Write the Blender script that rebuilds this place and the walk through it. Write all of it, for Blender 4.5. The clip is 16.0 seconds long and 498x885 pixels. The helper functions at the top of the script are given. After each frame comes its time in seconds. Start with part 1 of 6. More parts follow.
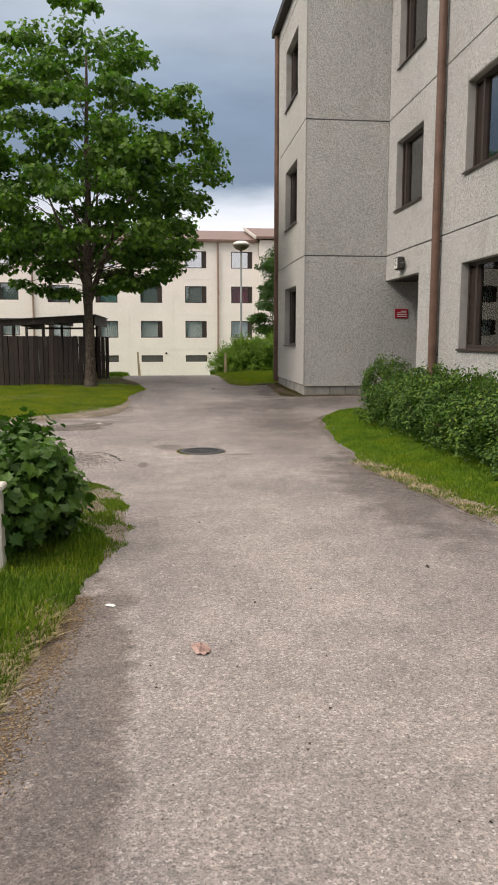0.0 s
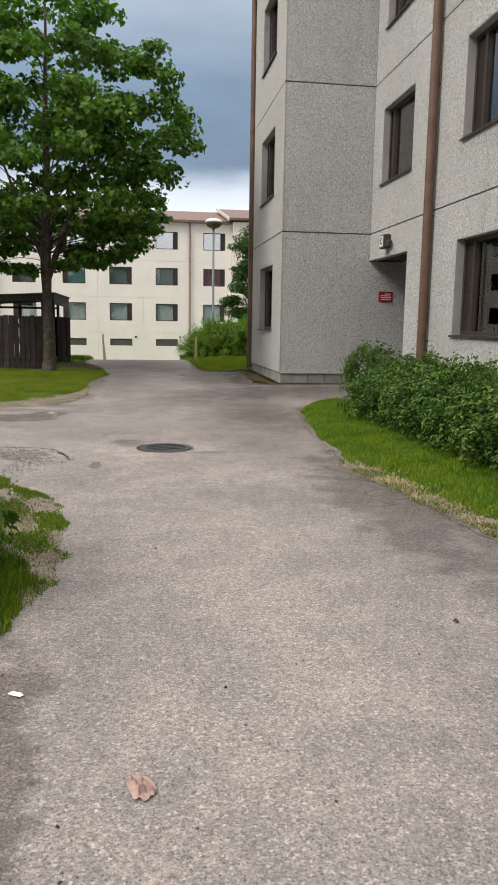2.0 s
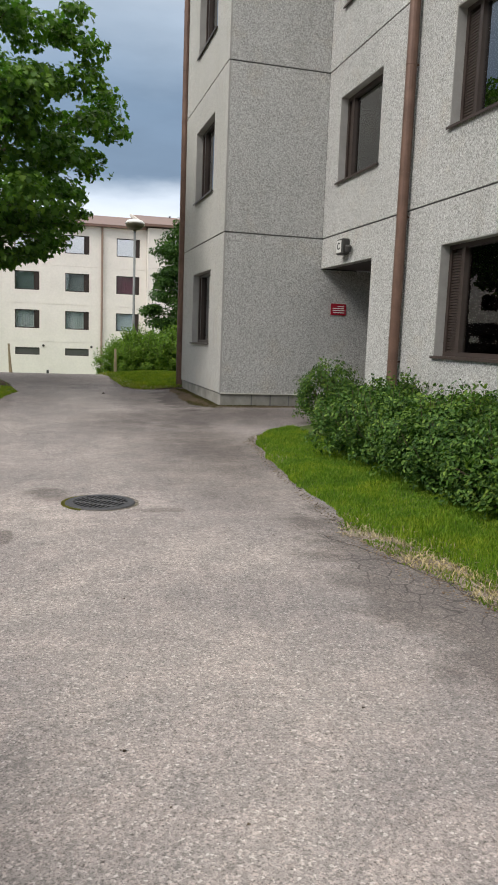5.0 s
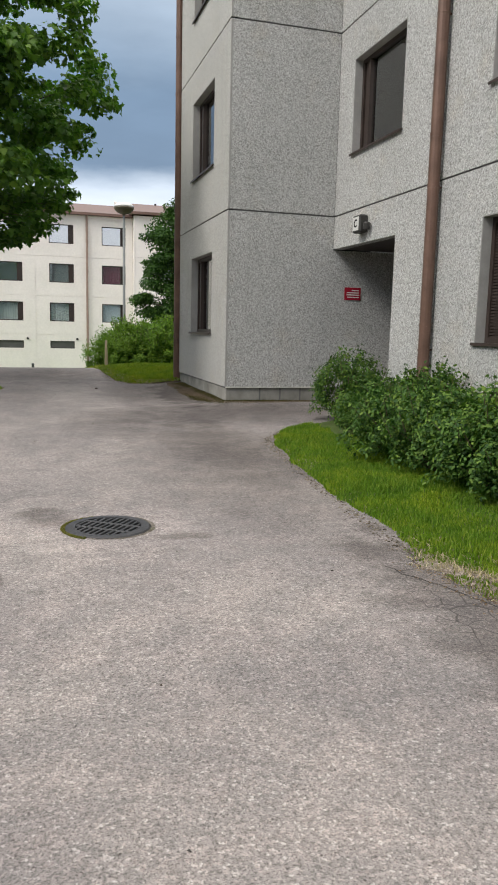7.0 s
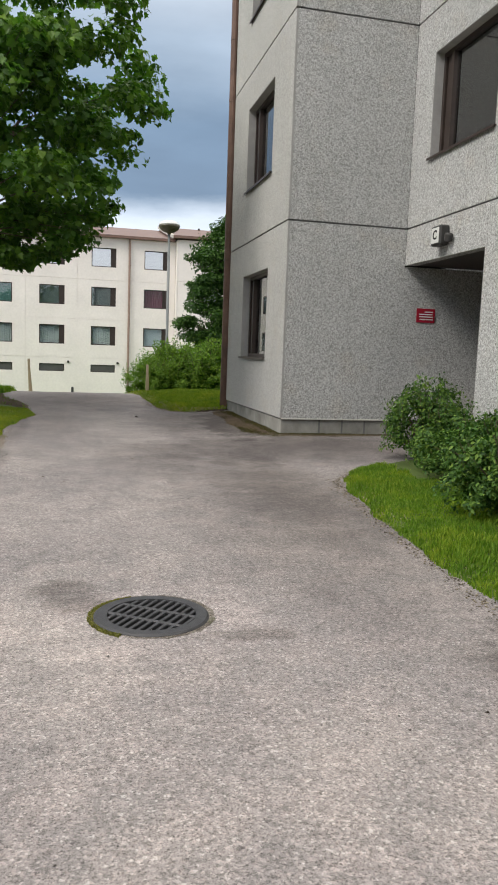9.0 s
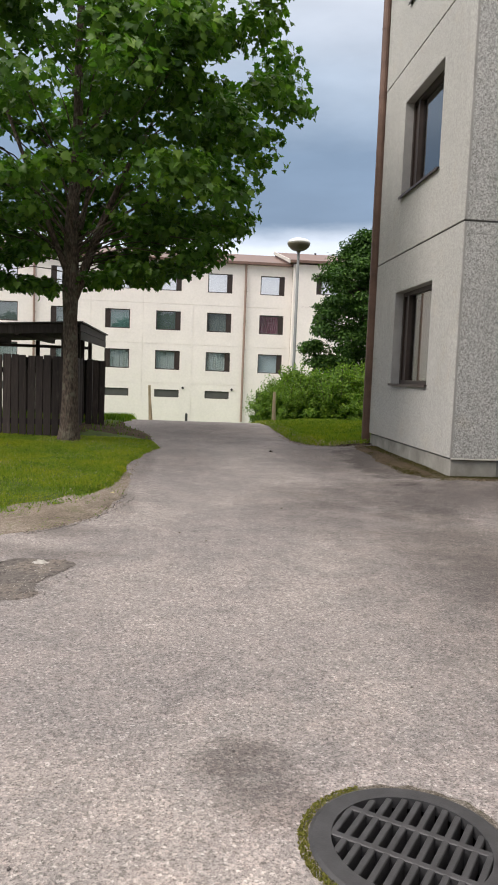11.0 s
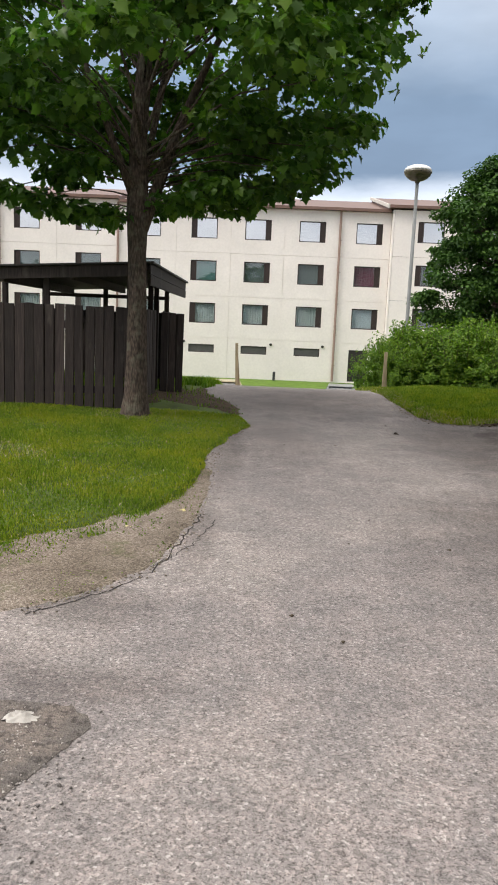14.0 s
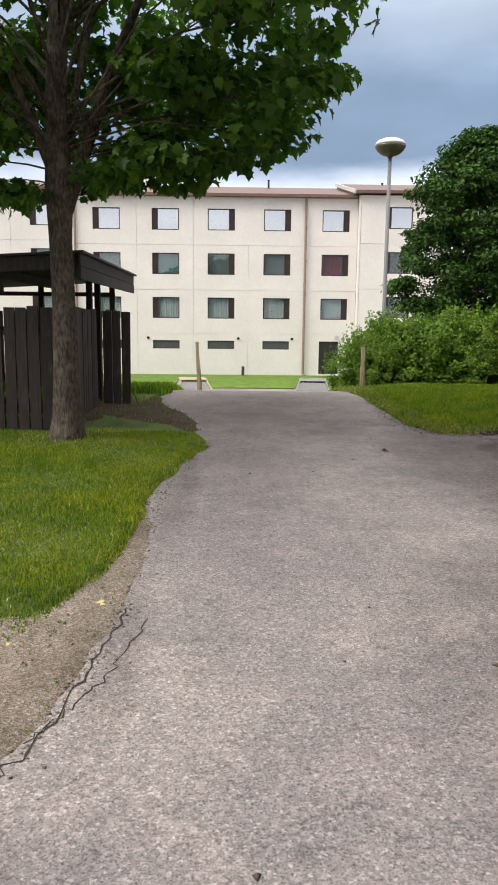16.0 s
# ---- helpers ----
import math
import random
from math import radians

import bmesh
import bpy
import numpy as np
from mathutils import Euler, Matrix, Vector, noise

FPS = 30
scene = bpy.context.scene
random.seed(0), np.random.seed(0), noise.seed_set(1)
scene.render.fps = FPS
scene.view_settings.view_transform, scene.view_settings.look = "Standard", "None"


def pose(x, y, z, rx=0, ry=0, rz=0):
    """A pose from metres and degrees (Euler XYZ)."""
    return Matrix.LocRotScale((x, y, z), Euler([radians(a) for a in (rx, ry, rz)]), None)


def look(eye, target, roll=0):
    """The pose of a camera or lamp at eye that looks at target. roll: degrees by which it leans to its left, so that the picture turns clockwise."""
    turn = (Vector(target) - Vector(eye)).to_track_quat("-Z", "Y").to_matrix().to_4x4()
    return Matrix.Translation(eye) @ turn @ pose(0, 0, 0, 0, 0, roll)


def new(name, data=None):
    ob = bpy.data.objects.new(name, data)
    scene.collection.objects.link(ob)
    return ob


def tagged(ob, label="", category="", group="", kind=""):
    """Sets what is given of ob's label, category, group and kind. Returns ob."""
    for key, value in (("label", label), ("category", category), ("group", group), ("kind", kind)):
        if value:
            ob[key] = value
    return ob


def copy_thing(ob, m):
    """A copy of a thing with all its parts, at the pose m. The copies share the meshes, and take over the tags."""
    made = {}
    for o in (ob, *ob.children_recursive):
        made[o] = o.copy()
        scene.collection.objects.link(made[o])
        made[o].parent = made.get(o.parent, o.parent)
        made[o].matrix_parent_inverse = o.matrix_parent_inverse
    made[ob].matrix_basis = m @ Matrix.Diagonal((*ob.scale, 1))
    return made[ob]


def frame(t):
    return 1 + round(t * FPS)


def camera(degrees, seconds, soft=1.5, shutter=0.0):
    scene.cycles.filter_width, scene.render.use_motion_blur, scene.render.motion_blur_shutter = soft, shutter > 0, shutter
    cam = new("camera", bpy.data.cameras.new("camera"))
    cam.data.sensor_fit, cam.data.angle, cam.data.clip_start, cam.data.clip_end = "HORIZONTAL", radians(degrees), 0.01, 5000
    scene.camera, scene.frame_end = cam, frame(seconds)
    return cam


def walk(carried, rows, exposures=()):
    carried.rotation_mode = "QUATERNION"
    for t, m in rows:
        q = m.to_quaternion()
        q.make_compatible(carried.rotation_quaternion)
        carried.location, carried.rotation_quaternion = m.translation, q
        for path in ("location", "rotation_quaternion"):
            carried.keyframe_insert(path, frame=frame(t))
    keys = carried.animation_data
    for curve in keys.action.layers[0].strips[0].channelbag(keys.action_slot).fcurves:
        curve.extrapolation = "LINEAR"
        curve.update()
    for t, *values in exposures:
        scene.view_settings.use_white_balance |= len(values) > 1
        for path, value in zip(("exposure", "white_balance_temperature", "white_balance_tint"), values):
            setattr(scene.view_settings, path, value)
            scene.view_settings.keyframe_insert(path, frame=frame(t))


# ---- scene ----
cam = camera(37.2, 16.0, soft=1.8)
PATH = [
    (0, (0.565, 0.689, 1.454), (0.781, 2.657, 1.175), 0.0),
    (0.5, (0.594, 0.911, 1.441), (0.828, 2.877, 1.16), 0.1),
    (1, (0.613, 1.196, 1.432), (0.862, 3.158, 1.138), 0.3),
    (1.5, (0.683, 1.556, 1.39), (0.951, 3.514, 1.079), 0.5),
    (2, (0.704, 1.933, 1.4), (0.997, 3.886, 1.083), 0.9),
    (2.5, (0.658, 2.287, 1.43), (0.982, 4.236, 1.118), 1.3),
    (3, (0.671, 2.698, 1.406), (1.034, 4.642, 1.106), 1.6),
    (3.5, (0.623, 3.041, 1.421), (1.031, 4.978, 1.132), 1.8),
    (4, (0.547, 3.394, 1.435), (1.0, 5.323, 1.165), 2.1),
    (6.3, (0.518, 4.809, 1.402), (1.11, 6.695, 1.094), 1.6),
    (6.5, (0.503, 4.929, 1.393), (1.094, 6.814, 1.084), 1.5),
    (7, (0.479, 5.239, 1.391), (1.047, 7.132, 1.084), 1.4),
    (7.5, (0.516, 5.554, 1.367), (1.054, 7.456, 1.064), 1.5),
    (8, (0.618, 5.914, 1.319), (1.131, 7.825, 1.027), 1.9),
    (8.2, (0.606, 6.088, 1.329), (1.109, 8.0, 1.026), 2.0),
    (10.3, (0.48, 7.756, 1.368), (0.834, 9.721, 1.256), 2.5),
    (10.5, (0.437, 7.994, 1.381), (0.748, 9.965, 1.252), 2.5),
    (11, (0.289, 8.39, 1.324), (0.48, 10.372, 1.143), 2.2),
    (11.5, (0.191, 8.88, 1.302), (0.283, 10.865, 1.069), 2.2),
    (12, (0.185, 9.321, 1.321), (0.211, 11.306, 1.082), 1.9),
    (12.5, (0.147, 9.755, 1.344), (0.2, 11.743, 1.134), 2.1),
    (13, (0.151, 10.198, 1.339), (0.051, 12.179, 1.08), 2.7),
    (13.5, (0.134, 10.658, 1.311), (0.032, 12.63, 0.993), 3.0),
    (14, (0.147, 11.106, 1.321), (0.115, 13.083, 1.014), 2.4),
    (14.5, (0.198, 11.533, 1.348), (0.168, 13.51, 1.05), 1.8),
    (15, (0.199, 11.932, 1.355), (0.242, 13.904, 1.024), 0.9),
    (15.5, (0.208, 12.308, 1.372), (0.249, 14.28, 1.043), 0.8),
    (16, (0.258, 12.693, 1.391), (0.299, 14.666, 1.066), 0.6),
]

EXPOSURES = [(0.0, 0.22, 6920, 14), (1.0, 0.21, 6900, 13), (2.5, 0.2, 6540, 10), (6.3, 0.23, 6440, 10), (8.2, 0.25, 6330, 9), (10.3, 0.35, 6610, 12), (12.0, 0.37, 6530, 13), (13.5, 0.38, 6520, 12), (16.0, 0.48, 6520, 13)]
walk(cam, [(t, look(eye, target, roll)) for t, eye, target, roll in PATH], EXPOSURES)

# ---- world and sun ----
SUN_AZ, SUN_EL = radians(250), radians(42)   # azimuth measured from +y towards +x
world = bpy.data.worlds.new("world")
scene.world = world
world.use_nodes = True


def sky_world():
    nt = world.node_tree
    nt.nodes.clear()
    L = nt.links.new
    out = nt.nodes.new("ShaderNodeOutputWorld")
    bg = nt.nodes.new("ShaderNodeBackground")
    sky = nt.nodes.new("ShaderNodeTexSky")
    sky.sky_type, sky.sun_disc = "NISHITA", False
    sky.sun_elevation, sky.sun_rotation = SUN_EL, SUN_AZ
    tc = nt.nodes.new("ShaderNodeTexCoord")
    sep = nt.nodes.new("ShaderNodeSeparateXYZ")
    L(tc.outputs["Generated"], sep.inputs[0])
    mp = nt.nodes.new("ShaderNodeMapping")
    mp.inputs["Scale"].default_value = (1.0, 1.0, 3.2)
    L(tc.outputs["Generated"], mp.inputs[0])
    n1 = nt.nodes.new("ShaderNodeTexNoise")
    n1.inputs["Scale"].default_value, n1.inputs["Detail"].default_value, n1.inputs["Roughness"].default_value = 2.6, 7, 0.55
    L(mp.outputs[0], n1.inputs[0])
    # cloud layers by height above the horizon, stirred by noise
    off = nt.nodes.new("ShaderNodeMath")
    off.operation = "MULTIPLY_ADD"
    off.inputs[1].default_value, off.inputs[2].default_value = 0.13, -0.065
    L(n1.outputs[0], off.inputs[0])
    h = nt.nodes.new("ShaderNodeMath")
    h.operation = "ADD"
    L(sep.outputs[2], h.inputs[0])
    L(off.outputs[0], h.inputs[1])
    ramp = nt.nodes.new("ShaderNodeValToRGB")
    cr = ramp.color_ramp
    cr.elements[0].position, cr.elements[0].color = 0.0, (0.86, 0.89, 0.92, 1)
    cr.elements[1].position, cr.elements[1].color = 1.0, (2.3, 2.2, 2.05, 1)
    for p, c in ((0.125, (0.84, 0.87, 0.92, 1)), (0.17, (0.66, 0.73, 0.82, 1)), (0.21, (0.19, 0.265, 0.37, 1)), (0.28, (0.22, 0.31, 0.43, 1)),
                 (0.35, (0.40, 0.49, 0.60, 1)), (0.44, (0.60, 0.66, 0.74, 1)), (0.58, (1.15, 1.15, 1.14, 1)), (0.75, (1.9, 1.84, 1.74, 1))):
        e = cr.elements.new(p)
        e.color = c
    L(h.outputs[0], ramp.inputs[0])
    n2 = nt.nodes.new("ShaderNodeTexNoise")
    n2.inputs["Scale"].default_value, n2.inputs["Detail"].default_value = 4.5, 8
    L(mp.outputs[0], n2.inputs[0])
    r2 = nt.nodes.new("ShaderNodeMapRange")
    r2.inputs[1].default_value, r2.inputs[2].default_value, r2.inputs[3].default_value, r2.inputs[4].default_value = 0.3, 0.7, 0.86, 1.14
    L(n2.outputs[0], r2.inputs[0])
    mul = nt.nodes.new("ShaderNodeVectorMath")
    mul.operation = "SCALE"
    L(ramp.outputs[0], mul.inputs[0])
    L(r2.outputs[0], mul.inputs["Scale"])
    # the clear sky shows faintly between the clouds
    sc = nt.nodes.new("ShaderNodeVectorMath")
    sc.operation = "SCALE"
    sc.inputs["Scale"].default_value = 0.1
    L(sky.outputs[0], sc.inputs[0])
    mix = nt.nodes.new("ShaderNodeMix")
    mix.data_type = "RGBA"
    mix.inputs[0].default_value = 0.9
    L(sc.outputs[0], mix.inputs[6])
    L(mul.outputs[0], mix.inputs[7])
    bg.inputs[1].default_value = SKY
    L(mix.outputs[2], bg.inputs[0])
    L(bg.outputs[0], out.inputs[0])


SKY = 1.0
sky_world()
sun_data = bpy.data.lights.new("sun", "SUN")
sun_data.energy, sun_data.angle, sun_data.color = 1.9, radians(20), (1.0, 0.955, 0.89)
sun = new("sun", sun_data)
sd = Vector((math.sin(SUN_AZ) * math.cos(SUN_EL), math.cos(SUN_AZ) * math.cos(SUN_EL), math.sin(SUN_EL)))
sun.matrix_world = look(sd * 60, (0, 0, 0))


# ---- materials ----
class Mat:
    """A small builder of node materials."""

    def __init__(self, name, rough=0.8, metal=0.0, spec=0.3):
        self.m = bpy.data.materials.new(name)
        self.m.use_nodes = True
        self.nt = self.m.node_tree
        self.b = self.nt.nodes["Principled BSDF"]
        self.b.inputs["Roughness"].default_value = rough
        self.b.inputs["Metallic"].default_value = metal
        self.b.inputs["Specular IOR Level"].default_value = spec
        self.geo = self.nt.nodes.new("ShaderNodeNewGeometry")
        self.tc = self.nt.nodes.new("ShaderNodeTexCoord")

    def L(self, a, b):
        self.nt.links.new(a, b)

    def pos(self, scale=(1, 1, 1), local=False):
        mp = self.nt.nodes.new("ShaderNodeMapping")
        mp.inputs["Scale"].default_value = scale
        self.L(self.tc.outputs["Object"] if local else self.geo.outputs["Position"], mp.inputs[0])
        return mp.outputs[0]

    def noise(self, scale, detail=4, rough=0.55, p=None):
        n = self.nt.nodes.new("ShaderNodeTexNoise")
        n.inputs["Scale"].default_value, n.inputs["Detail"].default_value, n.inputs["Roughness"].default_value = scale, detail, rough
        self.L(p or self.geo.outputs["Position"], n.inputs["Vector"])
        return n.outputs["Fac"]

    def vor(self, scale, out="Distance", feature="F1", p=None):
        n = self.nt.nodes.new("ShaderNodeTexVoronoi")
        n.feature = feature
        n.inputs["Scale"].default_value = scale
        self.L(p or self.geo.outputs["Position"], n.inputs["Vector"])
        return n.outputs[out]

    def ramp(self, fac, stops, const=False):
        r = self.nt.nodes.new("ShaderNodeValToRGB")
        e = r.color_ramp.elements
        if const:
            r.color_ramp.interpolation = "CONSTANT"
        while len(e) < len(stops):
            e.new(0.5)
        for el, (p, c) in zip(e, stops):
            el.position = p
            el.color = (*c, 1) if isinstance(c, tuple) else (c, c, c, 1)
        self.L(fac, r.inputs[0])
        return r.outputs[0]

    def mix(self, fac, a, b, mode="MIX"):
        m = self.nt.nodes.new("ShaderNodeMix")
        m.data_type, m.blend_type = "RGBA", mode
        for v, i in ((fac, 0), (a, 6), (b, 7)):
            if isinstance(v, (int, float)):
                m.inputs[i].default_value = v if i == 0 else (v, v, v, 1)
            elif isinstance(v, tuple):
                m.inputs[i].default_value = (*v, 1)
            else:
                self.L(v, m.inputs[i])
        return m.outputs[2]

    def math(self, op, a, b=0.0):
        m = self.nt.nodes.new("ShaderNodeMath")
        m.operation = op
        for v, i in ((a, 0), (b, 1)):
            if isinstance(v, (int, float)):
                m.inputs[i].default_value = v
            else:
                self.L(v, m.inputs[i])
        return m.outputs[0]

    def color(self, c):
        if isinstance(c, tuple):
            self.b.inputs["Base Color"].default_value = (*c, 1)
        else:
            self.L(c, self.b.inputs["Base Color"])
        return self

    def rough(self, v):
        self.L(v, self.b.inputs["Roughness"])
        return self

    def bump(self, height, strength=0.5, dist=0.01):
        n = self.nt.nodes.new("ShaderNodeBump")
        n.inputs["Strength"].default_value, n.inputs["Distance"].default_value = strength, dist
        self.L(height, n.inputs["Height"])
        self.L(n.outputs[0], self.b.inputs["Normal"])
        return self


def mat_asphalt(name):
    m = Mat(name, 0.9, 0, 0.25)
    stones = m.vor(105, "Color")
    sepc = m.nt.nodes.new("ShaderNodeSeparateColor")
    m.L(stones, sepc.inputs[0])
    agg = m.ramp(sepc.outputs[0], [(0.0, (0.195, 0.18, 0.173)), (0.4, (0.255, 0.234, 0.224)), (0.7, (0.295, 0.267, 0.254)), (0.9, (0.35, 0.307, 0.288)), (1.0, (0.45, 0.42, 0.40))])
    fine = m.noise(120, 4, 0.7)
    c = m.mix(m.ramp(fine, [(0.36, 0.9), (0.50, 0.0)]), agg, (0.088, 0.079, 0.075))
    pits = m.noise(48, 3, 0.6)
    c = m.mix(m.ramp(pits, [(0.36, 0.75), (0.47, 0.0)]), c, m.mix(1.0, c, (0.60, 0.59, 0.59), "MULTIPLY"))
    c = m.mix(m.ramp(pits, [(0.54, 0.0), (0.68, 0.5)]), c, m.mix(1.0, c, (1.28, 1.26, 1.25), "MULTIPLY"))
    blot = m.noise(13, 4, 0.65)
    c = m.mix(m.ramp(blot, [(0.34, 0.7), (0.50, 0.0)]), c, m.mix(1.0, c, (0.74, 0.735, 0.735), "MULTIPLY"))
    grit = m.noise(230, 3, 0.6)
    c = m.mix(m.ramp(grit, [(0.54, 0.0), (0.70, 0.45)]), c, (0.44, 0.405, 0.385))
    big = m.noise(0.55, 5, 0.6)
    c = m.mix(m.ramp(big, [(0.40, 0.0), (0.56, 1.0)]), c, m.mix(1.0, c, (0.82, 0.825, 0.845), "MULTIPLY"))
    mid = m.noise(3.2, 5, 0.65)
    c = m.mix(m.ramp(mid, [(0.42, 0.0), (0.64, 1.0)]), c, m.mix(1.0, c, (1.2, 1.17, 1.155), "MULTIPLY"))
    streak = m.noise(1.4, 6, 0.7, m.pos((2.0, 0.35, 1)))
    c = m.mix(m.ramp(streak, [(0.55, 0.0), (0.75, 0.4)]), c, m.mix(1.0, c, (0.72, 0.71, 0.72), "MULTIPLY"))
    # stains of dirt and damp, plus painted shade, each with its own place and outline
    wob = m.noise(2.6, 6, 0.65)
    sx = m.nt.nodes.new("ShaderNodeSeparateXYZ")
    m.L(m.geo.outputs["Position"], sx.inputs[0])
    for x, y, rx, ry, dark, hard in STAINS_AND_SHADE:
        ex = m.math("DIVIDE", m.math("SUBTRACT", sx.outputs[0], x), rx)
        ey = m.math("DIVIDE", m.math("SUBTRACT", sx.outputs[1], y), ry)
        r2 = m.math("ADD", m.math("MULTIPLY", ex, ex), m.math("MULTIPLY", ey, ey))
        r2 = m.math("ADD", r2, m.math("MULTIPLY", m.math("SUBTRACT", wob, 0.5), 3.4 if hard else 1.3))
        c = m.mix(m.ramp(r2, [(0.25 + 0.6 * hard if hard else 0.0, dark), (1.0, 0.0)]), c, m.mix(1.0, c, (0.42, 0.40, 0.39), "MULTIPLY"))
    # pale worn rings and patches where water and tyres have scoured the surface
    for x, y, rx, ry, pale in ((1.0, 10.35, 0.95, 0.6, 0.6), (1.3, 9.4, 1.1, 1.6, 0.35), (1.6, 5.0, 0.9, 2.4, 0.3), (0.6, 12.6, 0.8, 0.9, 0.3)):
        ex = m.math("DIVIDE", m.math("SUBTRACT", sx.outputs[0], x), rx)
        ey = m.math("DIVIDE", m.math("SUBTRACT", sx.outputs[1], y), ry)
        r2 = m.math("ADD", m.math("ADD", m.math("MULTIPLY", ex, ex), m.math("MULTIPLY", ey, ey)), m.math("MULTIPLY", m.math("SUBTRACT", wob, 0.5), 2.0))
        c = m.mix(m.ramp(r2, [(0.2, pale), (1.0, 0.0)]), c, m.mix(1.0, c, (1.3, 1.28, 1.27), "MULTIPLY"))
    # a net of fine cracks where the edge of the path has given way
    warp = m.nt.nodes.new("ShaderNodeVectorMath")
    warp.operation = "MULTIPLY_ADD"
    nz = m.nt.nodes.new("ShaderNodeTexNoise")
    nz.inputs["Scale"].default_value = 4.0
    m.L(m.geo.outputs["Position"], nz.inputs["Vector"])
    m.L(nz.outputs["Color"], warp.inputs[0])
    warp.inputs[1].default_value = (0.22, 0.22, 0.0)
    m.L(m.geo.outputs["Position"], warp.inputs[2])
    net = m.vor(6.0, "Distance", "DISTANCE_TO_EDGE", warp.outputs[0])
    for x, y, rx, ry in ((2.8, 8.2, 0.5, 1.3), (-0.55, 9.8, 0.5, 0.6)):
        ex = m.math("DIVIDE", m.math("SUBTRACT", sx.outputs[0], x), rx)
        ey = m.math("DIVIDE", m.math("SUBTRACT", sx.outputs[1], y), ry)
        near = m.ramp(m.math("ADD", m.math("MULTIPLY", ex, ex), m.math("MULTIPLY", ey, ey)), [(0.5, 1.0), (1.0, 0.0)])
        line = m.ramp(net, [(0.01, 0.85), (0.03, 0.0)])
        c = m.mix(m.math("MULTIPLY", near, line), c, (0.05, 0.046, 0.043))
    specks = m.vor(24, "Distance")
    c = m.mix(m.ramp(specks, [(0.07, 0.85), (0.11, 0.0)]), c, (0.075, 0.066, 0.062))
    m.color(c)
    m.bump(m.mix(0.5, m.vor(105), fine), 0.55, 0.006)
    return m.m


def mat_pebble(name, fine=False):
    """Small stones pressed into cement: pale stones, dark gaps between them, a few dark stones."""
    m = Mat(name, 0.92, 0, 0.2)
    sc = 72 if not fine else 115
    warp = m.nt.nodes.new("ShaderNodeVectorMath")
    warp.operation = "MULTIPLY_ADD"
    nz = m.nt.nodes.new("ShaderNodeTexNoise")
    nz.inputs["Scale"].default_value, nz.inputs["Detail"].default_value = 70.0, 2
    m.L(m.geo.outputs["Position"], nz.inputs["Vector"])
    m.L(nz.outputs["Color"], warp.inputs[0])
    warp.inputs[1].default_value = (0.02, 0.02, 0.02)
    m.L(m.geo.outputs["Position"], warp.inputs[2])
    p = warp.outputs[0]
    v = m.vor(sc, "Color", p=p)
    sepc = m.nt.nodes.new("ShaderNodeSeparateColor")
    m.L(v, sepc.inputs[0])
    gap = m.vor(sc, "Distance", "DISTANCE_TO_EDGE", p)
    d = m.vor(sc, p=p)
    peb = m.ramp(sepc.outputs[1], [(0.0, (0.40, 0.395, 0.375)), (0.25, (0.55, 0.545, 0.525)), (0.6, (0.66, 0.655, 0.635)), (1.0, (0.77, 0.765, 0.745))])
    peb = m.mix(m.ramp(sepc.outputs[2], [(0.90, 0.0), (0.93, 0.75)]), peb, (0.25, 0.24, 0.225))
    clump = m.noise(33, 4, 0.65)
    hollow = m.mix(1.0, m.ramp(gap, [(0.03, 0.85), (0.15, 0.0)]), m.ramp(clump, [(0.40, 0.25), (0.60, 1.0)]), "MULTIPLY")
    c = m.mix(hollow, peb, (0.235, 0.23, 0.22))
    c = m.mix(m.ramp(clump, [(0.46, 0.0), (0.64, 0.48)]), c, m.mix(1.0, c, (0.72, 0.72, 0.71), "MULTIPLY"))
    if fine:
        c = m.mix(0.4, m.mix(1.0, c, (0.9, 0.89, 0.87), "MULTIPLY"), (0.41, 0.4, 0.38))
    big = m.noise(0.8, 5, 0.6, m.pos((1, 1, 0.4)))
    c = m.mix(m.ramp(big, [(0.4, 0.0), (0.7, 0.6)]), c, m.mix(1.0, c, (0.82, 0.825, 0.82), "MULTIPLY"))
    run = m.noise(5.0, 4, 0.6, m.pos((1, 1, 0.07)))
    c = m.mix(m.ramp(run, [(0.55, 0.0), (0.8, 0.35)]), c, m.mix(1.0, c, (0.74, 0.73, 0.70), "MULTIPLY"))
    warm = m.noise(2.1, 4, 0.6)
    c = m.mix(m.ramp(warm, [(0.56, 0.0), (0.72, 0.5)]), c, m.mix(1.0, c, (1.0, 0.94, 0.86), "MULTIPLY"))
    oi = m.nt.nodes.new("ShaderNodeObjectInfo")
    c = m.mix(1.0, c, m.ramp(oi.outputs["Random"], [(0.0, 0.95), (1.0, 1.04)]), "MULTIPLY")
    m.color(c)
    m.bump(m.mix(0.45, m.ramp(gap, [(0.0, 0.0), (0.22, 1.0)]), clump), 0.75 if not fine else 0.35, 0.012 if not fine else 0.006)
    return m.m


def mat_plain(name, col, rough=0.7, var=0.12, scale=6.0, metal=0.0, spec=0.3, bump=0.15, stretch=(1, 1, 1)):
    m = Mat(name, rough, metal, spec)
    p = m.pos(stretch)
    n = m.noise(scale, 5, 0.6, p)
    lo = tuple(max(0, x * (1 - var)) for x in col)
    hi = tuple(min(1, x * (1 + var)) for x in col)
    c = m.ramp(n, [(0.3, lo), (0.7, hi)])
    n2 = m.noise(scale * 14, 3, 0.6, p)
    c = m.mix(m.ramp(n2, [(0.35, 0.0), (0.75, 0.4)]), c, m.mix(1.0, c, (0.82, 0.82, 0.82), "MULTIPLY"))
    m.color(c)
    if bump:
        m.bump(n2, bump, 0.004)
    return m.m


